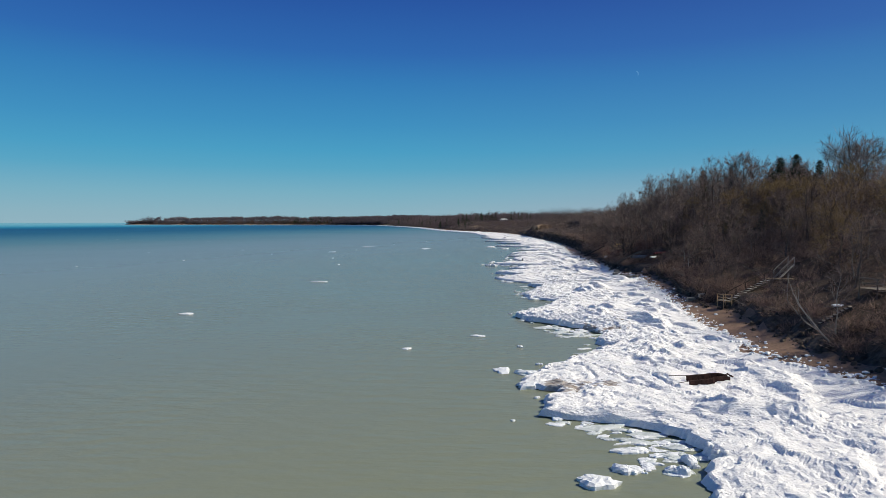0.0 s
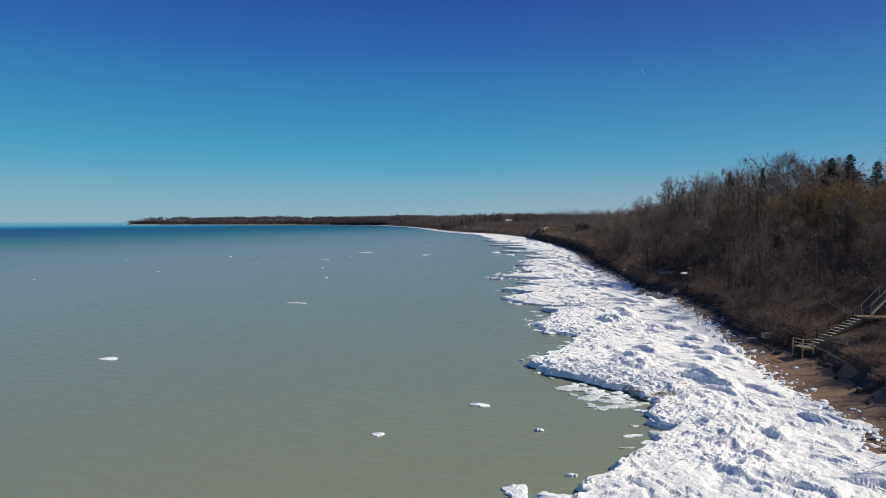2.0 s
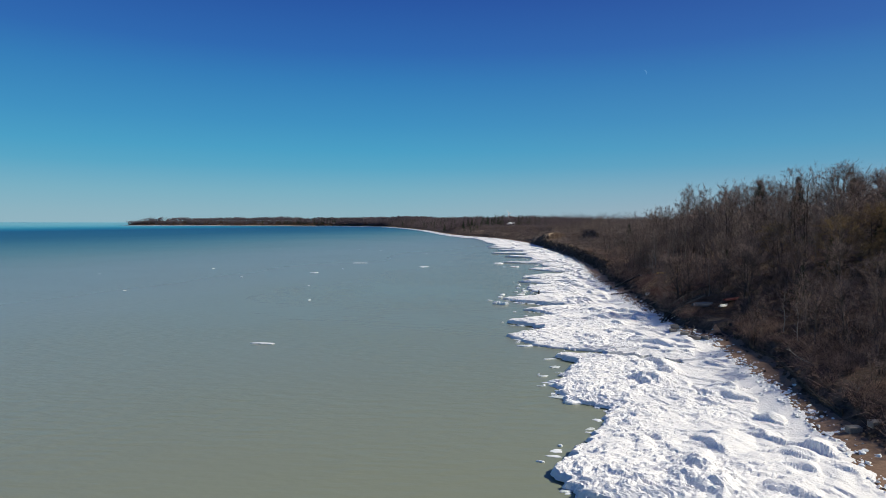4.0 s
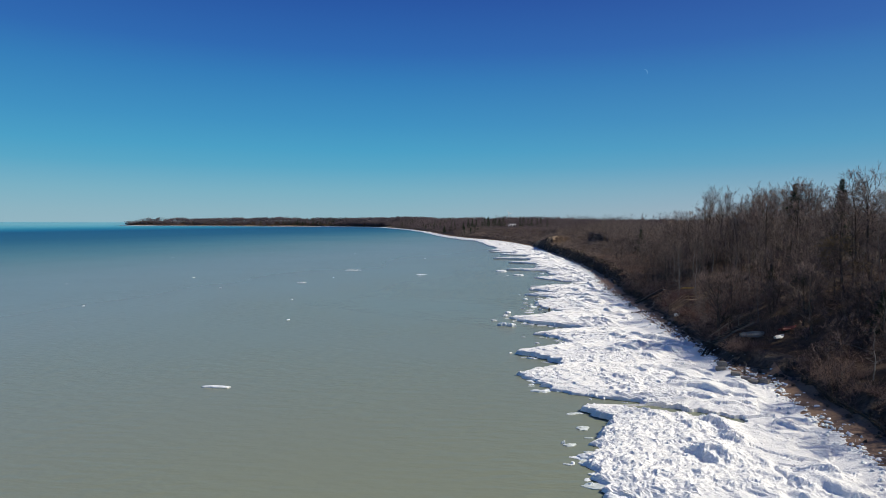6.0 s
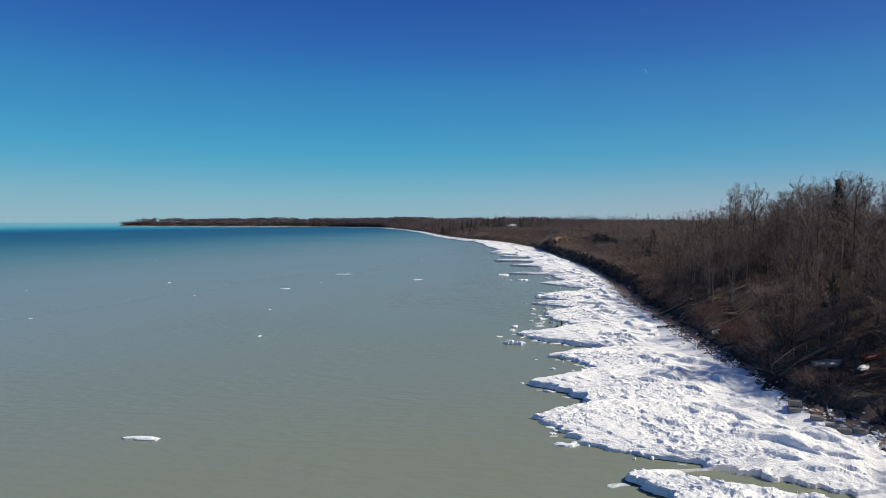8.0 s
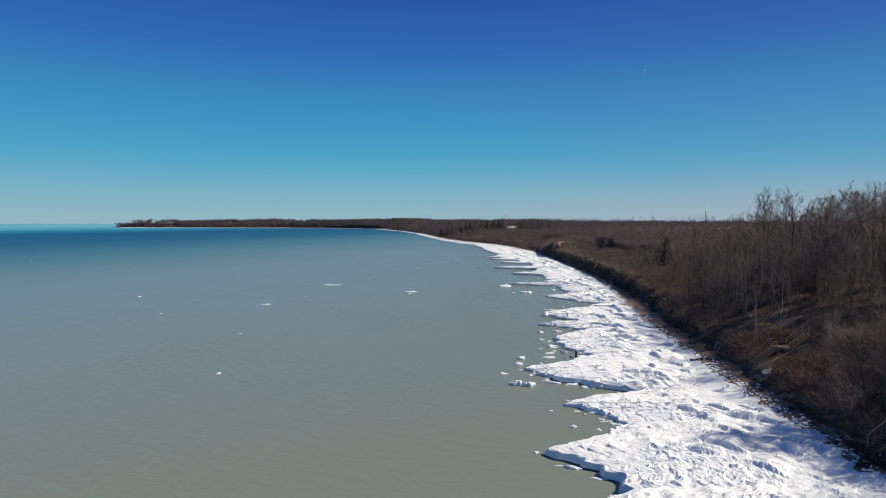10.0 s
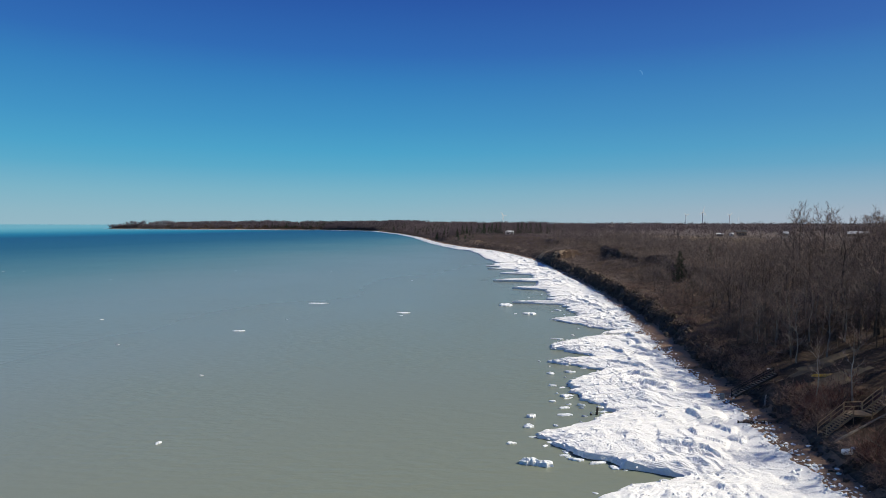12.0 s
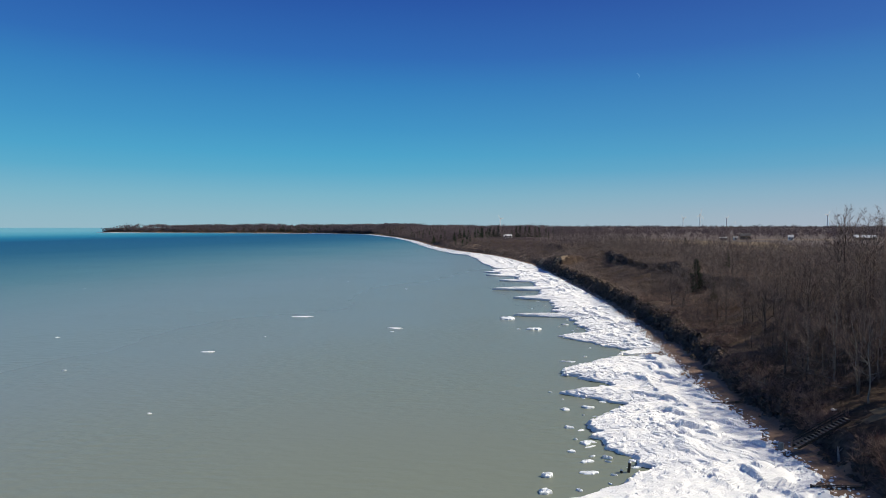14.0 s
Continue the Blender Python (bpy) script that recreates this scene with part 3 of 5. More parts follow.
def blade(V, Fc, p, d, length, width, rnd):
    """One thin tapering twig."""
    side = d.cross(Vector((rnd.uniform(-1, 1), rnd.uniform(-1, 1), rnd.uniform(-1, 1))))
    if side.length < 1e-4:
        return
    side = side.normalized() * width * 0.5
    n = len(V)
    V.extend([p - side, p + side, p + d * length])
    Fc.append((n, n + 1, n + 2))


def fork(seed, height, bole, width, limbs, r0, subs=5, fine=5, tips=4, twig_w=0.033, droop=0.0, stems=1):
    """A bare broadleaf tree whose limbs rise and fan out into a rounded crown: wood, and its twigs."""
    rnd = random.Random(seed)
    TV, TF, CV, CF = [], [], [], []

    def turned(d, angle, up):
        side = d.cross(Vector((rnd.gauss(0, 1), rnd.gauss(0, 1), rnd.gauss(0, 1))))
        side = side.normalized() if side.length > 1e-4 else Vector((1, 0, 0))
        return (d + side * math.tan(angle) + Vector((0, 0, up - droop))).normalized()

    for s in range(stems):
        lean_v = Vector((rnd.uniform(-1, 1), rnd.uniform(-1, 1), 0)) * (0.07 if stems == 1 else 0.4)
        h = height * (1 if s == 0 else rnd.uniform(0.7, 1.0))
        pts, p, segs = [], Vector((0, 0, -0.4)) + lean_v * 0.4, 8
        for k in range(segs + 1):
            pts.append(p.copy())
            p = p + (Vector((0, 0, 1)) + lean_v + Vector((rnd.gauss(0, 0.08), rnd.gauss(0, 0.08), 0))) * (h * 0.88 / segs)
        tube(TV, TF, pts, [r0 * (1 - 0.9 * (k / segs) ** 1.2) * (1.3 if k == 0 else 1) for k in range(segs + 1)], 6 if stems == 1 else 5)
        low = bole * h
        for l in range(limbs):
            f = (l + rnd.random()) / limbs
            at = (bole + (0.96 - bole) * f) * segs
            k = min(int(at), segs - 1)
            o = pts[k].lerp(pts[k + 1], at - k)
            an = l * 2.4 + rnd.uniform(-0.6, 0.6)
            open_by = math.radians(70 - 38 * f + rnd.uniform(-12, 12))
            d = Vector((math.cos(an) * math.sin(open_by), math.sin(an) * math.sin(open_by), math.cos(open_by)))
            # reach to the rounded outline of the crown
            tall_by, c = (h - low) * 0.54, o.z - low - (h - low) * 0.5
            qa = (d.x * d.x + d.y * d.y) / width ** 2 + (d.z / tall_by) ** 2
            qb = d.z * c / tall_by ** 2
            root = qb * qb - qa * ((c / tall_by) ** 2 - 1)
            reach = (-qb + math.sqrt(root)) / qa if root > 0 else 0.0
            ln = max(0.16 * width, reach * rnd.uniform(0.72, 0.98))
            lp, q, dd = [], o.copy(), d.copy()
            for j in range(6):
                lp.append(q.copy())
                dd = (dd + Vector((rnd.gauss(0, 0.13), rnd.gauss(0, 0.13), rnd.gauss(0.09, 0.09) - droop * 0.8))).normalized()
                q = q + dd * ln / 5
            lr = r0 * 0.45 * (1.1 - 0.75 * f)
            tube(TV, TF, lp, [lr * (1 - 0.86 * j / 5) for j in range(6)], 3)
            for b in range(subs):
                e = 0.25 + 0.75 * (b + rnd.random()) / subs
                j = min(int(e * 5), 4)
                bo = lp[j].lerp(lp[j + 1], e * 5 - j)
                bd = turned((lp[j + 1] - lp[j]).normalized(), math.radians(rnd.uniform(25, 55)), 0.12)
                bl = (0.35 * ln + 0.12 * width) * (1.2 - 0.55 * e) * rnd.uniform(0.75, 1.25)
                b1 = bo + bd * bl * 0.5
                bd2 = turned(bd, math.radians(rnd.uniform(2, 14)), 0.15)
                bp = [bo, b1, b1 + bd2 * bl * 0.5]
                tube(TV, TF, bp, [lr * 0.4, lr * 0.27, 0.010], 3)
                for w in range(fine):
                    e2 = 0.2 + 0.8 * (w + rnd.random()) / fine
                    to = bp[0].lerp(bp[1], e2 * 2) if e2 < 0.5 else bp[1].lerp(bp[2], e2 * 2 - 1)
                    td = turned(bd if e2 < 0.5 else bd2, math.radians(rnd.uniform(20, 50)), 0.10)
                    tl = bl * rnd.uniform(0.45, 0.8)
                    blade(CV, CF, to, td, tl, twig_w * 1.5, rnd)
                    for v in range(tips):
                        e3 = rnd.uniform(0.2, 0.95)
                        blade(CV, CF, to + td * tl * e3, turned(td, math.radians(rnd.uniform(15, 45)), 0.12), tl * rnd.uniform(0.5, 0.85), twig_w, rnd)
    return (TV, TF), (CV, CF)


def spruce_parts(seed, height, width):
    rnd = random.Random(seed)
    TV, TF, CV, CF = [], [], [], []
    tube(TV, TF, [Vector((0, 0, -0.3)), Vector((0, 0, height * 0.5)), Vector((0, 0, height))], [0.17, 0.1, 0.015], 6)
    n = int(height * 15)
    for k in range(n):
        f = (k + rnd.random()) / n
        z = height * (0.10 + 0.9 * f)
        an = k * 2.399
        ln = width * (1 - f) ** 0.85 * rnd.uniform(0.7, 1.1) + 0.15
        tier = 0.8 + 0.35 * math.sin(f * height * 2.6)
        ln *= tier
        d = Vector((math.cos(an), math.sin(an), -0.22 + 0.5 * f))
        tube(TV, TF, [Vector((0, 0, z)), Vector((0, 0, z)) + d * ln], [0.025, 0.006], 3)
        for w in range(26):
            g = rnd.uniform(0.15, 1.0)
            o = Vector((0, 0, z)) + d * ln * g
            td = (d * 0.6 + Vector((rnd.gauss(0, 0.6), rnd.gauss(0, 0.6), rnd.uniform(-0.7, 0.15)))).normalized()
            blade(CV, CF, o, td, rnd.uniform(0.4, 0.75) * (1.1 - 0.75 * f), 0.24 * (1.1 - 0.6 * f), rnd)
    return (TV, TF), (CV, CF)


def tree_thing(name, arrays, bark, twig, label, category="tree"):
    """The first tree of a kind, kept as pattern for its copies."""
    (tv, tf), (cv, cf) = arrays
    root = thing(name, Matrix(), label, category, "bluff trees")
    part("trunk", mesh_of("trunk", tv, tf, bark, smooth_shade=True), root)
    part("crown", mesh_of("crown", cv, cf, twig), root)
    return root


RT = random.Random(11)
KINDS = {
    "tall": [tree_thing("bare_tree", fork(k, 13.6, 0.48, 2.7, 11, 0.17, 5, 5, 3, 0.032), M_BARK, M_TWIG, "tall bare grey-brown tree standing in the bluff woods") for k in (1, 2, 3)],
    "wide": [tree_thing("bare_tree", fork(k, 10.5, 0.14, 4.4, 14, 0.2), M_BARK, M_TWIG, "broad bare tree with a spreading twiggy crown on the bluff") for k in (4, 5)],
    "willow": [tree_thing("willow_tree", fork(k, 10.0, 0.12, 4.6, 14, 0.2, 6, 7, 5, 0.032, 0.10), M_BARK, M_WILLOW, "leafless willow with a haze of yellow-brown twigs on the bluff") for k in (6, 7)],
    "maple": [tree_thing("bare_tree", fork(21, 14.0, 0.08, 4.9, 28, 0.26, 7, 8, 4, 0.042), M_BARK, M_TWIG, "large bare tree with a dense rounded crown above the bluff")],
    "giant": [tree_thing("bare_tree", fork(22, 12.5, 0.10, 8.0, 17, 0.46, 8, 8, 5, 0.038, 0.05), M_BARK, M_TWIG, "huge bare tree with heavy spreading limbs on the bluff")],
    "small": [tree_thing("bare_tree", fork(k, 6.2, 0.08, 2.6, 5, 0.065, 4, 4, 3, 0.03, 0.0, 3), M_BARK, M_TWIG, "small many-stemmed bare tree on the bluff slope") for k in (8, 9)],
    "pale": [tree_thing("bare_tree", fork(k, 10.0, 0.26, 2.0, 10, 0.10, 4, 4, 3), M_PALE, M_TWIG, "slender pale-barked bare tree on the bluff slope") for k in (10, 12)],
    "spruce": [tree_thing("spruce_tree", spruce_parts(k, h, w), M_BARK, M_NEEDLE, "dark green spruce rising among bare trees", "conifer") for k, h, w in ((13, 13.0, 3.1), (14, 11.0, 3.7))],
}
USED = set()


def plant(kind, x, y, scale=1.0, variant=None, tilt=3.0):
    """Sets a tree on the ground; the pattern itself is the first one planted."""
    k = KINDS[kind]
    v = RT.randrange(len(k)) if variant is None else variant
    m = pose(x, y, zg(x, y) - 0.05, RT.uniform(-tilt, tilt), RT.uniform(-tilt, tilt), RT.uniform(0, 360)) @ Matrix.Scale(scale, 4)
    ob = k[v]
    if (kind, v) in USED:
        ob = copy_thing(ob, m)
        ob.matrix_basis = m
    else:
        USED.add((kind, v))
        ob.matrix_basis = m
    return ob


# open places round stairs, boats and the camp clearing, plus gaps fitted to the camera's view of spruces, house and
# stairs and to sun on the blocks: x, y, radius
CLEAR = [(76, 752, 13), (73, 735, 9), (76, 286, 3.2), (73.5, 279, 3.2), (71, 272, 2.6), (56.5, 177.5, 3.5), (58.5, 171, 3.0), (54, 169, 2.6), (78.5, 186.5, 4.0), (81.5, 175, 4.0), (76, 182, 3.0), (43, 74.6, 1.6), (33.5, 71.5, 2.8), (36, 72.5, 2.6), (38.5, 74, 2.2), (41, 75.5, 2.2), (43.5, 77, 2.2), (45, 79, 2.4), (33, 53, 2.0), (34.5, 51.5, 1.8), (31.5, 50.5, 1.8), (36.5, 55, 1.5), (41, 123.5, 3.0), (45, 125, 2.5), (37.5, 121.5, 2.5), (39, 55.5, 2.0), (36.2, 130.8, 1.3), (38, 131.6, 1.4), (40, 132, 1.4), (42, 129.6, 1.2), (44, 127.6, 1.2), (46, 129.3, 0.9),
         (44, 133.5, 1.5), (41.5, 178.5, 1.6), (44, 179, 1.7), (47, 179, 1.8), (44.5, 160, 2.0), (47, 160.6, 2.0), (49.5, 161.2, 2.0), (42, 176.5, 1.6), (45, 177, 1.8), (43.5, 162, 1.6), (45.5, 162.4, 2.0), (48, 162.8, 2.2), (50, 163, 1.8), (51.5, 175.5, 2.6), (50, 180, 3.0), (54, 183, 3.5), (54, 176, 3.0)]


def is_clear(x, y, grow_by=0.0):
    """True where no zone of CLEAR lies."""
    ok = np.ones(np.shape(x), bool)
    for a, b, r in CLEAR:
        ok &= (x - a) ** 2 + (y - b) ** 2 > (r + grow_by) ** 2
    return ok


# landmark trees
for x, y, h in ((81.5, 192, 1.26), (84.6, 180, 1.31), (92, 172, 1.25), (91, 300, 0.5)):
    plant("spruce", x, y, h, 0, 1)
for x, y, h in ((71.3, 130, 1.3), (75.4, 131, 1.38), (79.8, 130, 1.26), (105, 165, 1.1), (77.3, 289.5, 0.95), (131, 431, 0.6), (70, 262, 0.45), (58, 148, 0.5), (52, 121, 0.5), (59, 126, 0.55), (60, 115, 0.5), (65, 122, 0.6), (54.5, 150, 0.45), (68, 168, 0.55)):
    plant("spruce", x, y, h, 1, 1)
for x, y, h, k in ((66, 134, 1.06, "maple"), (84, 150, 1.1, "maple"), (92, 160, 1.15, "maple"), (77, 111, 1.2, "giant"), (88, 200, 1.25, "tall"), (71.6, 214, 1.28, "tall"), (74, 222, 1.2, "tall"), (95.5, 190, 1.3, "tall"),
                   (67, 119, 0.95, "willow"), (61, 109, 0.95, "willow"), (73, 114, 0.95, "willow"), (79, 122, 0.9, "willow"), (66, 98, 1.05, "willow"), (55, 92, 0.9, "willow"), (58, 122, 0.95, "willow"), (48, 99, 0.8, "wide")):
    plant(k, x, y, h)

for x, y in ((52.5, 184), (54, 188), (56.5, 183.5), (58, 190), (60.5, 186), (55, 194), (62, 195), (57.5, 198)):
    plant("pale", x, y, 1.05)


def scatter_trees(count, y0, y1, w0, w1, kinds, smin, smax, gap):
    done, tries = [], 0
    while len(done) < count and tries < count * 30:
        tries += 1
        y = RT.uniform(y0, y1)
        w = RT.uniform(w0, w1)
        x = float(foot_x(y)) + w
        if any((x - a) ** 2 + (y - b) ** 2 < gap * gap for a, b in done) or not is_clear(x, y, 0.8) or x > 0.76 * y + 10:
            continue
        done.append((x, y))
        plant(RT.choice(kinds), x, y, RT.uniform(smin, smax))


scatter_trees(70, 36, 128, 2.5, 25, ["small", "small", "wide", "willow", "pale", "small"], 0.5, 0.82, 2.2)
scatter_trees(54, 60, 140, 20, 60, ["willow", "wide", "wide", "tall"], 0.75, 0.95, 3.0)
scatter_trees(46, 125, 215, 4, 22, ["small", "small", "wide", "pale", "small"], 0.65, 0.95, 2.6)
scatter_trees(60, 130, 232, 18, 66, ["tall", "tall", "tall", "wide", "pale"], 0.95, 1.25, 2.6)


for x, y, h, k in ((72, 104, 1.15, "wide"), (80, 117, 1.2, "tall"), (84, 126, 1.2, "wide"), (88, 134, 1.2, "tall"), (70, 126, 1.1, "wide"), (75, 138, 1.1, "tall"), (62, 128, 1.05, "wide"), (64, 141, 1.1, "tall")):
    plant(k, x, y, h)


for x, y, h, k in ((41.5, 138.5, 0.62, "giant"), (51, 134, 0.7, "wide"), (54, 139, 0.75, "wide"), (50.5, 141, 0.9, "small"), (53, 147, 0.75, "wide"), (49, 145, 0.9, "small"), (56, 134, 0.8, "willow"), (48, 137, 0.8, "small"), (57, 143, 0.8, "wide"),
                   (52, 121, 0.75, "wide"), (55, 127, 0.8, "wide"), (44, 143, 0.9, "small"), (40, 110, 0.8, "small"), (44, 106, 0.7, "wide"), (42, 95, 0.9, "small"), (40, 88, 0.8, "small")):
    plant(k, x, y, h)


for k in range(30):
    y = 178 + 1.6 * k + RT.uniform(-1.5, 1.5)
    plant("tall", float(foot_x(y)) + RT.uniform(20, 54), y, RT.uniform(1.05, 1.28))
for x, y, h in ((61.6, 210, 1.08), (63, 204, 1.0), (65, 216, 1.05), (66, 226, 0.95), (69, 238, 0.95), (73, 247, 0.9)):
    plant("tall", x, y, h)
for x, y, h in ((58, 776, 1.0), (63, 781, 0.9), (67, 779, 1.15), (86, 772, 1.0), (91, 778, 1.2), (96, 774, 0.95), (101, 780, 1.1), (107, 776, 1.0), (112, 782, 1.15), (50, 790, 0.9), (119, 778, 0.85), (20, 800, 0.9), (26, 806, 1.0), (31, 798, 0.85), (5, 845, 0.9), (10, 850, 1.0), (-4, 870, 0.95)):
    plant("spruce", x, y, h, None, 1)

scatter_trees(36, 190, 292, 5, 40, ["wide", "tall", "wide", "small"], 0.55, 0.9, 2.8)


# ---- brush and woods too many to count ----
def stuff_mesh(name, V, F, mat, label, category):
    me = bpy.data.meshes.new(name)
    V, F = np.asarray(V, np.float32), np.asarray(F, np.int32)
    me.vertices.add(len(V))
    me.vertices.foreach_set("co", V.ravel())
    me.loops.add(F.size)
    me.loops.foreach_set("vertex_index", F.ravel())
    me.polygons.add(len(F))
    me.polygons.foreach_set("loop_start", np.arange(len(F), dtype=np.int32) * 3)
    me.materials.append(mat)
    me.update(calc_edges=True)
    return tagged(new(name, me), label, category, kind="stuff")


RNG = np.random.default_rng(5)


def blades(o, d, length, width):
    """Thin triangles from origins o along d."""
    side = np.cross(d, RNG.normal(size=d.shape))
    side /= np.linalg.norm(side, axis=1, keepdims=True) + 1e-6
    side *= (width * 0.5)[:, None]
    V = np.stack([o - side, o + side, o + d * length[:, None]], 1).reshape(-1, 3)
    return V, np.arange(len(V)).reshape(-1, 3)


def unit(v):
    return v / (np.linalg.norm(v, axis=1, keepdims=True) + 1e-9)


def brush(name, count, y0, y1, w0, w1, per, size, width, label, keep_over=0.45, mat=M_BRUSH, fan=0.55, cleared=True):
    y = y0 + (y1 - y0) * RNG.random(count)
    w = w0 + (w1 - w0) * RNG.random(count)
    x = foot_x(y) + w * lean(y)
    keep = (fbm(x * 0.16, y * 0.16, 95, 3) > keep_over) & (is_clear(x, y) | (not cleared)) & (x < 0.76 * y + 16) & ((y < 422) | (y > 433) | (w > 13)) & (np.hypot((w - 5) / 5, (y - 478) / 14) > 0.6 + 0.4 * RNG.random(count)) & ((y < 240) | (np.abs(w - scarp_w(x, y)) > 1.6))
    x, y = x[keep], y[keep]
    n = len(x)
    s = size * (0.45 + 1.1 * RNG.random(n) ** 1.5)
    o = np.stack([x, y, ground_z(x, y) - 0.05], -1)
    O, S = np.repeat(o, per, 0), np.repeat(s, per)
    d = unit(RNG.normal(size=(n * per, 3)) * [fan, fan, 0.25] + [0, 0, 1.4 - fan])
    d[:, 2] = np.abs(d[:, 2])
    start = O + np.stack([RNG.normal(size=n * per) * 0.2 * S, RNG.normal(size=n * per) * 0.2 * S, 0 * S], -1)
    f = RNG.random(n * per) ** 1.5 * (RNG.random(n * per) < 0.65)
    start = start + d * (f * S)[:, None]
    d = np.where((f > 0)[:, None], unit(d + RNG.normal(size=d.shape) * 0.5), d)
    V, F = blades(start, d, S * (0.5 + 0.6 * RNG.random(n * per)) * (1 - 0.5 * f), np.full(n * per, width) * (0.6 + 0.8 * RNG.random(n * per)))
    return stuff_mesh(name, V, F, mat, label, "brush")


brush("brush", 3400, 20, 130, 2.0, 32, 56, 1.6, 0.03, "dense leafless brown brush covering the bluff slope", 0.45, M_BRUSH, 0.75)
brush("brush", 1000, 30, 215, 0.7, 4.0, 70, 1.5, 0.034, "dense leafless brown brush overhanging the beach", 0.36, M_BRUSH, 0.8)
brush("brush", 3600, 130, 300, 2.0, 36, 44, 1.6, 0.038, "dense leafless brown brush covering the bluff slope", 0.46, M_BRUSH, 0.75)
brush("brush", 3800, 240, 520, 2.0, 80, 44, 2.9, 0.055, "dense leafless purple-brown scrub on the eroded bluff", 0.42, M_FARWOOD, 0.9)
brush("brush", 1700, 425, 760, 0.2, 12, 30, 2.2, 0.08, "leafless brown brush reaching down to the distant ice", 0.34, M_FARWOOD, 0.9)
brush("brush", 5000, 520, 1500, 2.0, 70, 16, 2.6, 0.13, "dense leafless brown brush on the distant bluff", 0.3, M_HORIZON_HAZED, 0.9)
brush("undergrowth", 3800, 36, 260, 0.3, 26, 22, 0.55, 0.022, "low dry weeds and seedlings over the bluff soil", 0.35, M_BRUSH, 0.8, False)
brush("red_brush", 260, 146, 178, 1.5, 11, 60, 1.5, 0.04, "red-stemmed leafless bushes on the bluff slope", 0.5, M_REDBRUSH)


def sapling(seed, height, spread, limbs, stems=1, twig_w=0.04, twigs=6, clear=0.36, stem=0.0075):
    """A light bare tree as one triangle list, for joined woods."""
    rng = np.random.default_rng(seed)
    V, F, wood = [], [], []

    def spike(p, q, w):
        d = q - p
        a = np.cross(d, [0.3, 0.5, 0.8])
        a = a / np.linalg.norm(a) * w
        b = np.cross(d, a)
        b = b / np.linalg.norm(b) * w
        n = len(V)
        V.extend([p + a, p - 0.5 * a + 0.87 * b, p - 0.5 * a - 0.87 * b, q])
        F.extend([(n, n + 1, n + 3), (n + 1, n + 2, n + 3), (n + 2, n, n + 3)])
        wood.extend([1, 1, 1])

    def twig(p, d, ln, w):
        side = np.cross(d, rng.normal(size=3))
        side = side / (np.linalg.norm(side) + 1e-6) * w * 0.5
        n = len(V)
        V.extend([p - side, p + side, p + d * ln])
        F.append((n, n + 1, n + 2))
        wood.append(0)

    for _ in range(stems):
        tilt = rng.normal(size=3) * [0.07, 0.07, 0] * (1 if stems == 1 else 4)
        top = np.array([0, 0, height * rng.uniform(0.85, 1.0)]) + tilt * height
        base = np.array([0, 0, -0.3])
        spike(base, top, stem * height)
        for l in range(limbs):
            f = clear + (0.97 - clear) * (l + rng.random()) / limbs
            o = base + (top - base) * f
            an = rng.uniform(0, 6.283)
            d = np.array([np.cos(an), np.sin(an), rng.uniform(0.3, 0.9) + 0.8 * f * f])
            d /= np.linalg.norm(d)
            ln = spread * max(0.35, 1 - ((f - 0.55) / 0.55) ** 2) * rng.uniform(0.7, 1.2)
            e = o + d * ln
            spike(o, e, 0.004 * height * (1.2 - f))
            for k in range(3):
                g = rng.uniform(0.25, 0.95)
                d2 = d + rng.normal(size=3) * 0.42 + [0, 0, 0.3]
                d2 /= np.linalg.norm(d2)
                p = o + (e - o) * g
                l2 = ln * rng.uniform(0.3, 0.55)
                twig(p, d2, l2, twig_w * 1.4)
                for m in range(twigs // 2):
                    d3 = d2 + rng.normal(size=3) * 0.42 + [0, 0, 0.12]
                    d3 /= np.linalg.norm(d3)
                    twig(p + d2 * l2 * rng.uniform(0.2, 0.9), d3, l2 * rng.uniform(0.35, 0.7), twig_w)
    return np.array(V), np.array(F), np.array(wood)


def joined_woods(name, variants, x, y, smin, smax, mat, label):
    pv, pf, pw, base = [], [], [], 0
    which = RNG.integers(0, len(variants), len(x))
    z = ground_z(x, y) - 0.1
    for k, (V, F, wood) in enumerate(variants):
        sel = np.where(which == k)[0]
        an = RNG.uniform(0, 6.283, len(sel))
        sc = RNG.uniform(smin, smax, len(sel))
        c, si = np.cos(an)[:, None], np.sin(an)[:, None]
        vx = (V[None, :, 0] * c - V[None, :, 1] * si) * sc[:, None] + x[sel][:, None]
        vy = (V[None, :, 0] * si + V[None, :, 1] * c) * sc[:, None] + y[sel][:, None]
        vz = V[None, :, 2] * sc[:, None] + z[sel][:, None]
        pv.append(np.stack([vx, vy, vz], -1).reshape(-1, 3))
        pf.append((F[None] + (np.arange(len(sel)) * len(V))[:, None, None]).reshape(-1, 3) + base)
        pw.append(np.tile(wood, len(sel)))
        base += len(sel) * len(V)
    ob = stuff_mesh(name, np.concatenate(pv), np.concatenate(pf), mat, label, "woods")
    ob.data.materials.append(M_DARKBARK)
    ob.data.polygons.foreach_set("material_index", np.concatenate(pw).astype(np.int32))
    return ob


def wood_sites(count, y0, y1, w0, w1, gap=0.0, freq=0.012, reach=14):
    y = y0 + (y1 - y0) * RNG.random(count)
    w = w0 + (w1 - w0) * RNG.random(count)
    x = foot_x(y) + w * lean(y)
    ok = is_clear(x, y, 0.5) & (x < 0.76 * y + reach)
    x, y = x[ok], y[ok]
    if gap:
        keep = fbm(x * freq, y * freq, 97, 3) > gap
        x, y = x[keep], y[keep]
    return x, y


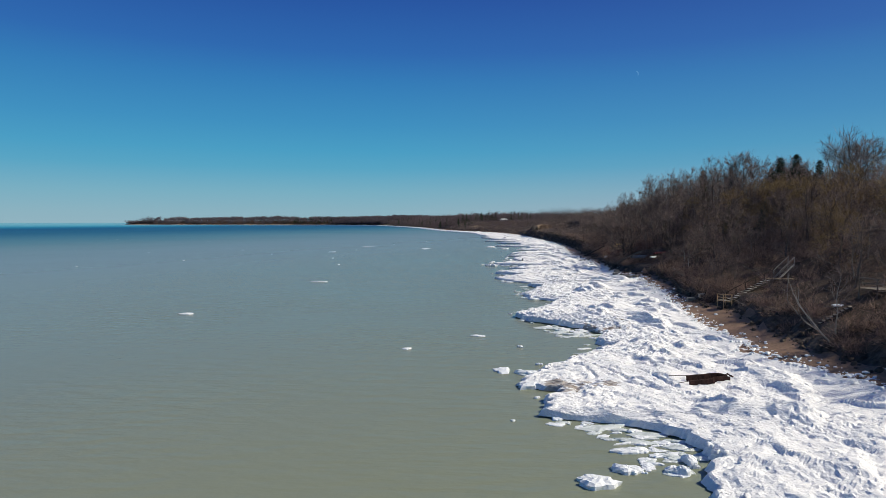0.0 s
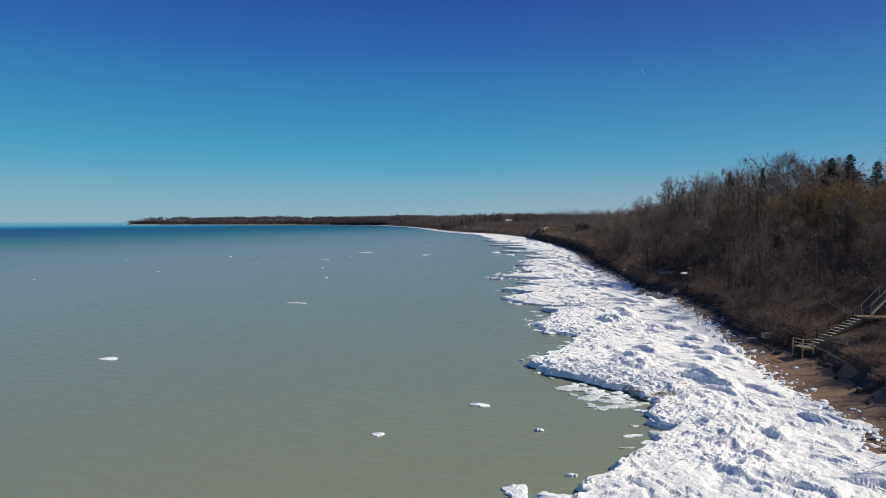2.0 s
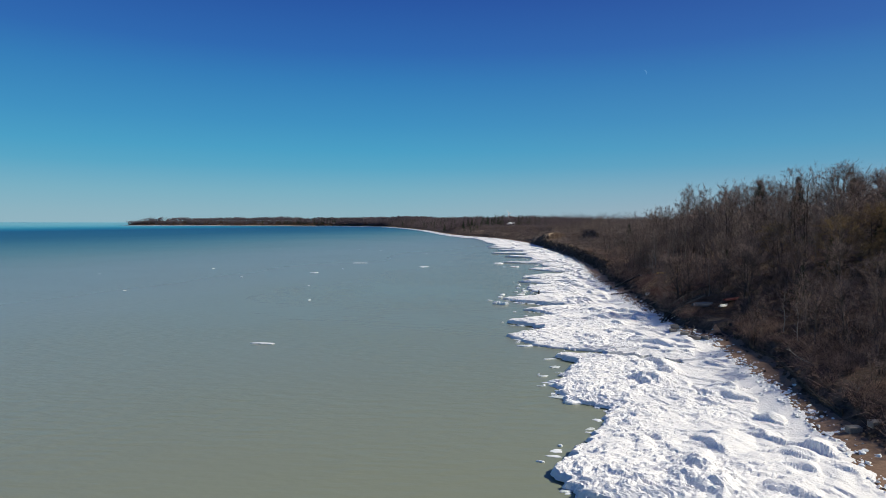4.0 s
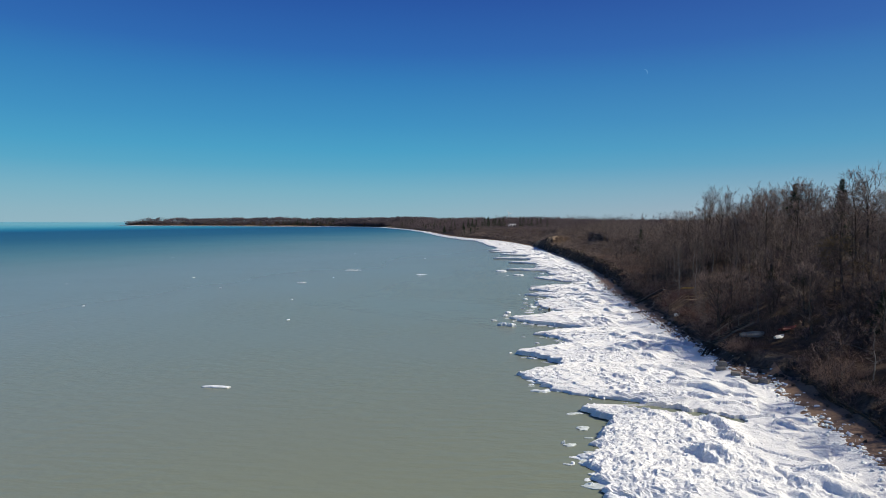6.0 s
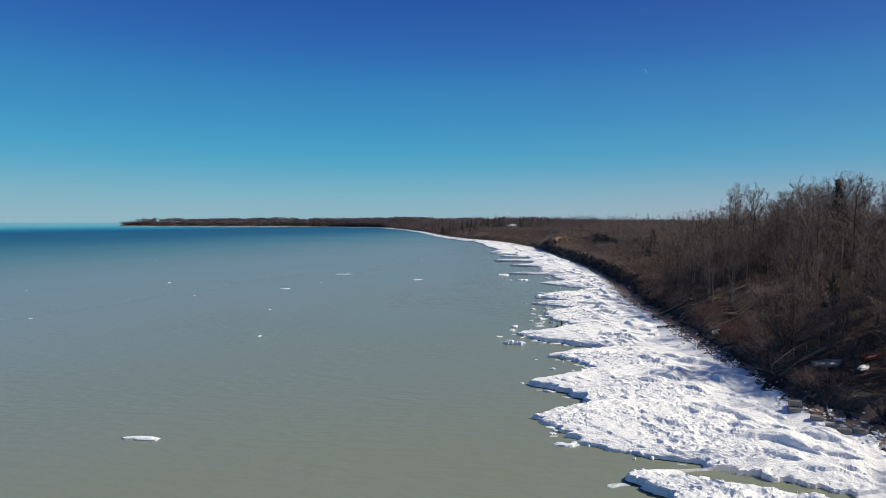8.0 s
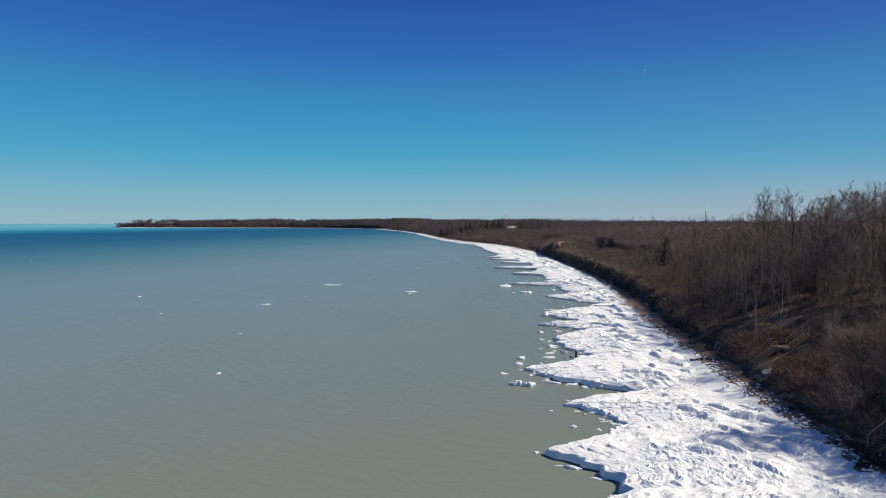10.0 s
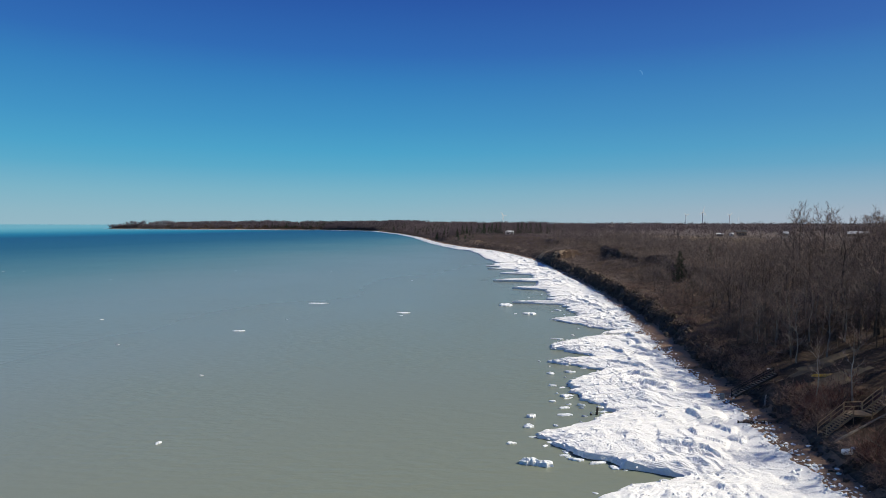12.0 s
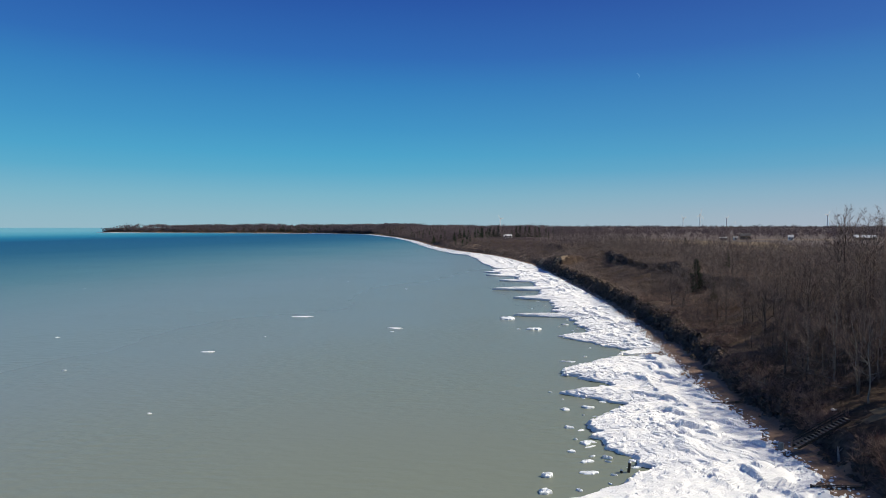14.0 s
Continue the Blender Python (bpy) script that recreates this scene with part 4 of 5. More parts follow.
SAPS = [sapling(k, 10.5, 3.0, 15, twigs=8, clear=0.28) for k in range(31, 37)]
SCRUB = [sapling(k, 4.2, 1.7, 6, 3, 0.045, clear=0.12) for k in range(41, 44)]
joined_woods("woods", SAPS, *wood_sites(230, 78, 175, 36, 100), 0.9, 1.3, M_FARWOOD, "dense leafless grey-brown woods on top of the bluff")
joined_woods("woods", SAPS, *wood_sites(460, 165, 238, 7, 100), 0.65, 1.1, M_FARWOOD, "dense leafless slender woods clothing the whole bluff slope")
joined_woods("woods", SAPS, *wood_sites(260, 146, 216, 13, 46), 0.7, 1.15, M_FARWOOD, "dense leafless slender woods behind the camp clearing")
joined_woods("woods", SAPS, *wood_sites(420, 228, 310, 9, 95), 0.65, 1.1, M_FARWOOD, "young leafless woods thinning out along the bluff")
joined_woods("woods", SAPS, *wood_sites(50, -40, 100, 8, 75, 0.0, 0.012, 150), 0.6, 1.0, M_FARWOOD, "leafless grey-brown woods on top of the bluff")
joined_woods("scrub", SCRUB, *wood_sites(90, -40, 70, 2, 40, 0.0, 0.012, 150), 0.5, 1.0, M_BRUSH, "many-stemmed leafless scrub on the bluff slope")
joined_woods("scrub", SCRUB, *wood_sites(220, 36, 200, 3, 30), 0.5, 1.0, M_BRUSH, "many-stemmed leafless scrub on the bluff slope")
joined_woods("scrub", SCRUB, *wood_sites(400, 280, 560, 5, 95, 0.42, 0.03), 0.6, 1.5, M_FARWOOD, "many-stemmed leafless scrub on the eroded bluff")


def crowns(name, x, y, height, per, size, mat, label, clump=0.25, cone=False):
    """Far trees joined together: a stem and a loose crown of small twig clumps each."""
    n = len(x)
    z = ground_z(x, y) - 0.1
    h = height * (0.65 + 0.6 * RNG.random(n)) * (1 - clump + 2 * clump * vnoise(x * 0.02, y * 0.02, 99))
    o = np.stack([x, y, z], -1)
    V0, F0 = blades(o, np.tile([0.0, 0.0, 1.0], (n, 1)), h * 0.9, 0.04 * h)
    O, H = np.repeat(o, per, 0), np.repeat(h, per)
    d = unit(RNG.normal(size=(n * per, 3)))
    f = RNG.random(n * per) ** 0.4
    if cone:
        up = RNG.random(n * per)
        c = O + np.stack([d[:, 0] * 0.26 * H * (1 - up) * f, d[:, 1] * 0.26 * H * (1 - up) * f, H * (0.08 + 0.86 * up)], -1)
    else:
        c = O + d * (f * H)[:, None] * [0.36, 0.36, 0.36] + np.stack([0 * H, 0 * H, 0.60 * H], -1)
    way = unit(RNG.normal(size=(n * per, 3)) * 0.7 + d * [1, 1, 0.6] + [0, 0, 0.35])
    V1, F1 = blades(c - way * (0.4 * size), way, size * (0.6 + 0.8 * RNG.random(n * per)), size * (0.35 + 0.35 * RNG.random(n * per)))
    return stuff_mesh(name, np.concatenate([V0, V1]), np.concatenate([F0, F1 + len(V0)]), mat, label, "woods")


LIGHT = [sapling(k, 8.5, 2.9, 10, twigs=4, twig_w=0.085, clear=0.16, stem=0.005) for k in range(51, 56)]
joined_woods("woods", LIGHT, *wood_sites(420, 285, 365, 22, 110), 0.6, 0.98, M_FARWOOD, "leafless grey-brown young woods behind the eroded bluff")
joined_woods("woods", LIGHT, *wood_sites(420, 360, 480, 22, 62, 0.36), 0.5, 0.95, M_FARWOOD, "leafless grey-brown young woods behind the eroded bluff")
joined_woods("scrub", LIGHT, *wood_sites(300, 360, 480, 60, 130), 0.25, 0.5, M_FARWOOD, "low leafless thicket beside the dry fields")
joined_woods("woods", LIGHT, *wood_sites(1200, 450, 900, 6, 130, 0.36), 0.7, 1.35, M_HORIZON_HAZED, "leafless grey-brown woods above the distant bluff")
crowns("far_woods", *wood_sites(2600, 800, 1750, 2, 200), 10.0, 30, 1.5, M_HORIZON_HAZED, "leafless purple-brown woods along the far shore")
crowns("far_woods", *wood_sites(3400, 1690, 2088, 1, 110), 12.5, 20, 3.2, M_HEADLAND_HAZED, "leafless purple-brown woods on the far headland")
xs_f, ys_f = RNG.uniform(100, 1300, 3600), RNG.uniform(720, 1350, 3600)
ok = (xs_f > foot_x(ys_f) + 190) & ((ys_f > 740) | (vnoise(xs_f * 0.01, ys_f * 0.01, 98) > 0.5))
crowns("far_woods", xs_f[ok], ys_f[ok], 8.5, 22, 1.6, M_HORIZON_HAZED, "leafless woods behind the dry inland fields")
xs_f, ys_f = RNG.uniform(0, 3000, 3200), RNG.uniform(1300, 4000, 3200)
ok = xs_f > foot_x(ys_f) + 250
crowns("far_woods", xs_f[ok], ys_f[ok], 10.0, 9, 4.0, M_HORIZON_HAZED, "hazy leafless woods along the inland horizon")
xs_f, ys_f = RNG.uniform(120, 420, 1100), RNG.uniform(330, 760, 1100)
ok = (xs_f > foot_x(ys_f) + 70) & (xs_f < 165 + 60 * vnoise(ys_f * 0.02, 0 * ys_f, 107))
joined_woods("woods", LIGHT, xs_f[ok], ys_f[ok], 0.3, 0.6, M_HORIZON_HAZED, "leafless grey-brown woods beside the dry fields")
hy = RNG.uniform(1885, 1950, 150)
hx = foot_x(hy) + RNG.uniform(2, 60, 150) * lean(hy)
crowns("evergreens", hx, hy, 13.0, 30, 2.6, M_NEEDLE, "dark evergreens on the far headland", 0.2, True)
hx, hy = wood_sites(800, 700, 2088, 4, 110, 0.56, 0.02)
crowns("evergreens", hx, hy, 9.5, 34, 1.4, M_NEEDLE, "dark evergreens mixed into the distant woods", 0.2, True)


# ---- ice floes ----
def floe(x, y, sx, sy, h, mat=M_FLOE, turn=None, label="small white ice floe adrift on the lake"):
    """A flat broken lump of ice with an uneven top, afloat."""
    rnd = random.Random(int(x * 131 + y * 17))
    n = 22
    V, F = [], []
    shape = [rnd.uniform(0.0, 6.28) for _ in range(4)]
    rings = ((0.92, -0.3), (1.0, 0.0), (0.97, 0.55), (0.80, 0.8), (0.58, 0.9), (0.32, 0.95))
    for k, (rr, z) in enumerate(rings):
        for s in range(n):
            a = 2 * math.pi * s / n
            r = rr * (0.80 + 0.14 * math.sin(2 * a + shape[0]) + 0.10 * math.sin(3 * a + shape[1]) + 0.09 * math.sin(7 * a + shape[2])) * (1 + rnd.uniform(-0.07, 0.07))
            zz = z if k < 2 else z * (0.82 + 0.18 * math.sin(a + shape[3]) + 0.10 * math.sin(3 * a * rr + shape[0])) * rnd.uniform(0.86, 1.12)
            V.append((math.cos(a) * r * sx / 2, math.sin(a) * r * sy / 2, zz * h))
    m = len(rings) - 1
    for k in range(m):
        for s in range(n):
            s2 = (s + 1) % n
            F.append((k * n + s, k * n + s2, (k + 1) * n + s2, (k + 1) * n + s))
    V.append((0, 0, h * 0.8))
    F += [(m * n + s, m * n + (s + 1) % n, (m + 1) * n) for s in range(n)]
    ob = new("ice_floe", mesh_of("ice_floe", V, F, mat))
    ob.matrix_world = pose(x, y, 0, 0, 0, rnd.uniform(-25, 25) if turn is None else turn)
    return tagged(ob, label, "ice floe", "ice floes on the lake")


FLOES = [(-33.1, 78.2, 2.6, 0.7, 0.22), (-24.3, 119.7, 3.8, 0.8, 0.35), (3.7, 62.9, 1.7, 0.7, 0.22), (-3.4, 56.5, 0.9, 0.5, 0.22), (7.3, 57.4, 0.6, 0.5, 0.32), (4.7, 48.1, 1.8, 1.2, 0.35),
         (-42.9, 237, 3.0, 1.0, 0.3), (-34.5, 284, 6.5, 1.5, 0.3), (-7.5, 265, 4.0, 1.2, 0.3), (22.1, 280, 4.2, 3.0, 1.0), (26.7, 263.5, 4.0, 2.5, 0.8), (-28.6, 167, 0.9, 0.6, 0.25)]
EDGE_FLOES = [(7.0, 27.2, 2.6, 1.5, 0.45), (8.8, 28.6, 1.6, 1.3, 0.4), (9.6, 31.0, 2.2, 0.8, 0.3), (11.1, 28.4, 1.3, 1.0, 0.5), (12.2, 29.6, 1.0, 0.9, 0.5), (6.7, 47.3, 2.2, 1.4, 0.4), (6.4, 43.5, 3.0, 1.6, 0.6),
              (13.8, 92.1, 2.4, 1.3, 0.5), (12.5, 118.5, 2.4, 0.9, 0.3), (12.2, 161.5, 2.0, 2.0, 0.9), (13.5, 161, 2.4, 1.6, 0.8), (10.9, 167.0, 1.3, 0.8, 0.3), (13.6, 172.5, 1.8, 1.0, 0.5), (14.5, 176.2, 1.3, 1.0, 0.6),
              (18.9, 177.0, 2.2, 1.0, 0.3), (19.4, 180.0, 1.6, 0.9, 0.3), (18.4, 183.0, 1.3, 0.8, 0.3), (20.6, 185.5, 1.7, 1.2, 0.4), (19.8, 191, 1.3, 0.8, 0.4)]
MORE_FLOES = [(16.0, 145.2, 1.1, 0.7, 0.3), (21.9, 181.0, 1.2, 0.8, 0.5), (24.2, 199.5, 2.2, 1.2, 0.4), (27.5, 228, 3.0, 1.2, 0.3), (35.6, 270, 2.6, 1.4, 0.4), (22.8, 263.6, 1.2, 0.8, 0.2),
              (13.6, 99.4, 1.8, 1.6, 0.35), (14.2, 97.6, 1.1, 0.9, 0.3), (13.8, 134.8, 1.6, 0.8, 0.3), (20.9, 198.4, 1.6, 1.0, 0.4), (17.2, 162.3, 1.8, 0.9, 0.3), (19.2, 161.4, 2.0, 0.8, 0.3), (20.6, 160.2, 1.5, 0.9, 0.25), (24.6, 155.0, 1.6, 0.9, 0.3)]
for x, y, sx, sy, h in FLOES:
    floe(x, y, sx, sy * 1.6, h * 0.6, turn=0)
for row in EDGE_FLOES + MORE_FLOES:
    x, y, sx, sy, h = row
    floe(x, y, sx, sy, h * 0.75, label="white ice block adrift beside the ice shelf")
# half-sunk pans of slush in the bays
SLUSH = [(9.1, 34.6, 3.4, 1.3), (11.4, 33.4, 2.6, 1.2), (10.4, 32.4, 2.6, 0.9), (12.3, 31.6, 1.8, 1.0), (11.6, 30.2, 1.6, 1.0), (13.0, 30.2, 1.0, 1.0), (11.2, 67.4, 2.6, 2.0), (12.3, 64.8, 2.6, 1.4), (14.0, 63.9, 2.6, 1.3), (13.2, 62.4, 2.4, 1.1),
         (14.6, 62.6, 1.6, 1.0), (13.2, 94.0, 3.0, 1.6), (14.6, 106.4, 1.8, 1.2)]
for x, y, sx, sy in SLUSH:
    floe(x, y, sx, sy, 0.12, M_SLUSH, label="flat grey-white pan of slush in a bay of the ice shelf")
RS = random.Random(8)
for k in range(34):
    y = RS.uniform(61.4, 69.0)
    x = float(edge_line(y)) - 0.2 - RS.random() * (4.6 if y < 66 else 2.6)
    floe(x, y, RS.uniform(0.7, 1.9), RS.uniform(0.5, 1.1), RS.uniform(0.06, 0.14), RS.choice((M_SLUSH, M_FLOE)), label="flat grey-white pan of slush in a bay of the ice shelf")
for k in range(64):
    y = RS.uniform(27.5, 36.0)
    x = float(edge_line(y)) - 0.2 - RS.random() * 3.5
    floe(x, y, RS.uniform(0.3, 1.3), RS.uniform(0.25, 0.8), RS.uniform(0.05, 0.12), RS.choice((M_SLUSH, M_FLOE)), label="flat grey-white pan of slush in a bay of the ice shelf")
RB = random.Random(21)
for k in range(46):
    y = RB.uniform(28, 330)
    x = float(edge_line(y)) - RB.uniform(0.3, 1.0 + 0.02 * y)
    floe(x, y, RB.uniform(0.3, 0.9), RB.uniform(0.25, 0.6), RB.uniform(0.1, 0.25), label="small white ice fragment floating beside the shelf")
for k in range(80):
    y = RB.uniform(30, 215)
    x = float(edge_x(y)) - 0.15 - abs(RB.gauss(0, 0.8))
    floe(x, y, RB.uniform(0.5, 1.7), RB.uniform(0.3, 0.8), RB.uniform(0.05, 0.13), RB.choice((M_SLUSH, M_FLOE, M_FLOE)), label="flat white ice pan floating against the shelf")
for k in range(16):
    y = RB.uniform(150, 420)
    floe(RB.uniform(-0.62, -0.02) * y, y, RB.uniform(0.5, 1.1), RB.uniform(0.3, 0.6), RB.uniform(0.1, 0.18))


def ice_top(x, y):
    e = float(edge_x(y))
    return float(ice_z(np.array(x, float), np.array(y, float), e, float(inner_x(y)) + 1.1))


# ---- broken ice washed up on the beach ----
def lump_mesh(seed):
    rnd = random.Random(seed)
    bm = bmesh.new()
    bmesh.ops.create_icosphere(bm, subdivisions=1, radius=0.5)
    for v in bm.verts:
        v.co = Vector((v.co.x * rnd.uniform(0.75, 1.25), v.co.y * rnd.uniform(0.75, 1.25), v.co.z * rnd.uniform(0.4, 0.75)))
    me = bpy.data.meshes.new("ice_block")
    bm.to_mesh(me)
    bm.free()
    me.materials.append(M_FLOE)
    return me


LUMPS = [lump_mesh(k) for k in range(6)]
for k in range(210):
    y = RB.uniform(36, 215)
    x = float(inner_x(y)) + 0.3 + abs(RB.gauss(0, 0.9))
    if x > float(foot_x(y)) + 0.2:
        continue
    ob = new("ice_block", LUMPS[k % 6])
    sc = RB.uniform(0.16, 0.55)
    ob.matrix_world = pose(x, y, zg(x, y) + 0.12 * sc, RB.uniform(-12, 12), RB.uniform(-12, 12), RB.uniform(0, 360)) @ Matrix.Diagonal((sc * 1.3, sc, sc * 0.8, 1))
    tagged(ob, "loose white ice block lying on the beach sand", "ice block", "ice blocks on the beach")


def rubble(name, count, y0, y1, place, smin, smax, mat, label, category, flat=0.6):
    """Many small angular pieces joined together."""
    base = np.array([(-.5, -.4, 0), (.5, -.5, 0), (.45, .5, 0), (-.5, .4, 0), (-.3, -.3, .6), (.35, -.25, .7), (.25, .35, .55), (-.35, .3, .65)])
    tri = np.array([(0, 1, 5), (0, 5, 4), (1, 2, 6), (1, 6, 5), (2, 3, 7), (2, 7, 6), (3, 0, 4), (3, 4, 7), (4, 5, 6), (4, 6, 7)])
    y = RNG.uniform(y0, y1, count)
    x, z = place(y)
    s = smin + (smax - smin) * RNG.random(count) ** 2.5
    an = RNG.uniform(0, 6.283, count)
    P = base[None] * (1 + 0.3 * RNG.normal(size=(count, 8, 3))) * s[:, None, None] * [1, 1, flat]
    c, si = np.cos(an)[:, None], np.sin(an)[:, None]
    V = np.stack([P[:, :, 0] * c - P[:, :, 1] * si + x[:, None], P[:, :, 0] * si + P[:, :, 1] * c + y[:, None], P[:, :, 2] + z[:, None] - 0.03], -1).reshape(-1, 3)
    F = (tri[None] + (np.arange(count) * 8)[:, None, None]).reshape(-1, 3)
    return stuff_mesh(name, V, F, mat, label, category)


def by_inner(y):
    x = inner_x(y) + 0.4 + RNG.normal(size=len(y)) * 0.8
    return x, ground_z(x, y) + np.where(x < inner_x(y) + 0.6, 0.12, 0.0)


def by_foot(y):
    x = foot_x(y) + RNG.normal(size=len(y)) * 0.55 + 0.2
    return x, ground_z(x, y)


def on_bank(y):
    x = foot_x(y) + RNG.uniform(-0.4, 3.2, len(y))
    return x, ground_z(x, y) - 0.15


rubble("ice_rubble", 3800, 34, 330, by_inner, 0.08, 0.36, M_FLOE, "scattered small white ice fragments along the beach", "ice")
rubble("rubble_bank", 1000, 40, 200, by_foot, 0.12, 0.6, M_BANK, "dark stones and clods along the foot of the bluff", "stones", 0.8)

def on_scarp(y):
    y = np.asarray(y)
    x = foot_x(y) + 25 * lean(y)
    w = scarp_w(x, y) + RNG.uniform(-0.8, 1.0, len(y))
    x = foot_x(y) + w * lean(y)
    hidden = vnoise(y * 0.022, 0 * y, 65) < 0.44
    return x, ground_z(x, y) - np.where(hidden, 3.0, 0.1)


rubble("rubble_bank", 1100, 285, 560, on_scarp, 0.25, 1.2, M_BANK, "dark slumped clods along the upper scarp", "stones", 1.0)
rubble("rubble_bank", 3000, 190, 455, on_bank, 0.25, 1.15, M_BANK, "dark slumped clods on the eroded bank", "stones", 1.1)


def clods_on_ice(y):
    e, i = edge_x(y), inner_x(y)
    u = RNG.uniform(0.04, 0.85, len(y))
    x = e + (i - e) * u
    return x, ice_z(x, y, e, i + 1.1) - 0.02


rubble("ice_clods", 2600, 20, 130, clods_on_ice, 0.06, 0.24, M_SNOW, "loose white clods of ice strewn over the shelf", "ice")

def clods_on_edge(y):
    e, i = edge_x(y), inner_x(y)
    x = e + 0.05 + np.abs(RNG.normal(size=len(y))) * 0.7
    return x, ice_z(x, y, e, i + 1.1) - 0.05


rubble("ice_clods", 420, 20, 130, clods_on_edge, 0.10, 0.36, M_SNOW, "broken white ice lumps along the lake edge of the shelf", "ice", 0.75)
rubble("ice_clods", 260, 130, 290, clods_on_edge, 0.14, 0.5, M_SNOW, "broken white ice lumps along the lake edge of the shelf", "ice", 0.75)
rubble("ice_clods", 1500, 130, 300, clods_on_ice, 0.08, 0.36, M_SNOW, "loose white clods of ice strewn over the shelf", "ice")


# ---- timber stairs and decks ----
def staircase(a, b, width, mat, tread_mat, label, rails=(1, -1), rail_h=0.95, middle=True):
    """Open timber stairs from a (bottom) to b (top)."""
    a, b = Vector(a), Vector(b)
    root = thing("staircase", Matrix.Translation(a), label, "stairs")
    d = b - a
    flat = Vector((d.x, d.y, 0))
    run = flat.normalized()
    side = Vector((-run.y, run.x, 0))
    n = max(3, round(d.z / 0.19))
    turn = math.degrees(math.atan2(run.y, run.x))
    for s in (-1, 1):
        o = side * s * width * 0.5
        beam("stringer", o + Vector((0, 0, -0.12)), o + d + Vector((0, 0, -0.12)), 0.05, 0.24, mat, root)
    tread = box_mesh("tread", 0.27, width - 0.06, 0.045, tread_mat, 0.006)
    for k in range(n):
        p = d * ((k + 0.5) / n)
        part("tread", tread, root, "", pose(p.x, p.y, p.z + 0.02, 0, 0, turn))
    posts = max(2, round(flat.length / 1.6) + 1)
    for s in rails:
        o = side * s * (width * 0.5 + 0.03)
        for k in range(posts):
            p = o + d * (k / (posts - 1))
            beam("post", p + Vector((0, 0, -0.3)), p + Vector((0, 0, rail_h)), 0.075, 0.075, mat, root)
        for hz in (rail_h, rail_h * 0.5)[: 2 if middle else 1]:
            beam("handrail", o + Vector((0, 0, hz)), o + d + Vector((0, 0, hz)), 0.04, 0.08, mat, root)
    return root


def deck(x, y, z, sx, sy, turn, mat, board_mat, label, rails="", rail_h=0.95):
    """A timber platform on posts, with rails on the named sides (l, r, f, b)."""
    root = thing("deck", pose(x, y, z, 0, 0, turn), label, "deck")
    n = max(4, round(sy / 0.15))
    board = box_mesh("board", sx, sy / n - 0.012, 0.04, board_mat, 0.005)
    for k in range(n):
        part("board", board, root, "", pose(0, -sy / 2 + (k + 0.5) * sy / n, -0.04))
    for s in (-1, 1):
        beam("joist", (-sx / 2, s * (sy / 2 - 0.06), -0.14), (sx / 2, s * (sy / 2 - 0.06), -0.14), 0.18, 0.05, mat, root)
    m = pose(x, y, z, 0, 0, turn)
    for ax in (-1, 1):
        for ay in (-1, 1):
            p = m @ Vector((ax * sx / 2, ay * sy / 2, 0))
            low = min(zg(p.x, p.y) - z - 0.3, -0.3)
            up = rail_h if rails else -0.02
            beam("post", (ax * (sx / 2 + 0.05), ay * (sy / 2 - 0.1), low), (ax * (sx / 2 + 0.05), ay * (sy / 2 - 0.1), up), 0.08, 0.08, mat, root)
    ends = {"l": ((-1, -1), (-1, 1)), "r": ((1, -1), (1, 1)), "f": ((-1, -1), (1, -1)), "b": ((-1, 1), (1, 1))}
    for c in rails:
        (ax, ay), (bx, by) = ends[c]
        for hz in (rail_h, rail_h * 0.5):
            beam("rail", (ax * (sx / 2 + 0.05), ay * (sy / 2 - 0.1), hz), (bx * (sx / 2 + 0.05), by * (sy / 2 - 0.1), hz), 0.04, 0.075, mat, root)
    return root


deck(34.15, 73.6, 2.35, 1.0, 1.4, 10, M_NEWWOOD, M_WOOD, "weathered timber landing on posts above the beach", "lf", 0.72)
staircase((34.8, 73.8, 2.30), (40.3, 75.4, 4.65), 0.95, M_DARKWOOD, M_PALEWOOD, "dark timber stairs with pale treads climbing from the beach landing", (1,), 0.9, False)
deck(42.6, 76.0, 4.75, 3.8, 1.4, -8, M_WOOD, M_NEWWOOD, "timber deck with new orange-brown boards on the slope", "")
staircase((42.5, 77.4, 4.8), (44.7, 78.1, 6.5), 0.9, M_PALEWOOD, M_WOOD, "pale timber stairs with rails rising from the slope deck", (1, -1), 0.85, False)
staircase((32.4, 53.8, 2.3), (35.2, 52.2, 4.6), 1.0, M_DARKWOOD, M_WOOD, "old timber stairs without rails on the brushy slope", ())
deck(40.4, 55.6, 5.75, 3.2, 2.2, 8, M_WOOD, M_WOOD, "grey timber deck with a rail on the slope", "lf")
staircase((36.4, 132.0, 1.3), (37.6, 132.4, 2.7), 0.8, M_DARKWOOD, M_DARKWOOD, "steep dark ladder stairs from the beach", ())
staircase((37.6, 132.4, 2.7), (40.3, 133.1, 4.3), 0.9, M_WOOD, M_DARKWOOD, "old timber stairs with a long grey handrail", (1,), 0.95, False)
staircase((40.3, 133.1, 4.3), (43.6, 134.0, 5.5), 0.9, M_WOOD, M_DARKWOOD, "timber steps with a handrail set into the slope", (1,), 0.95, False)
staircase((41.8, 179.8, 1.8), (47.6, 180.2, 4.7), 0.85, M_DARKWOOD, M_WOOD, "dark timber stairs with pale treads from the beach", (1,), 0.7)
staircase((43.2, 163.1, 2.5), (46.2, 163.5, 4.6), 1.2, M_NEWWOOD, M_NEWWOOD, "tan timber stairs with handrails on the slope")
deck(47.3, 163.7, 4.6, 2.0, 1.6, 6, M_NEWWOOD, M_NEWWOOD, "tan timber landing with a rail between two stair flights", "b")
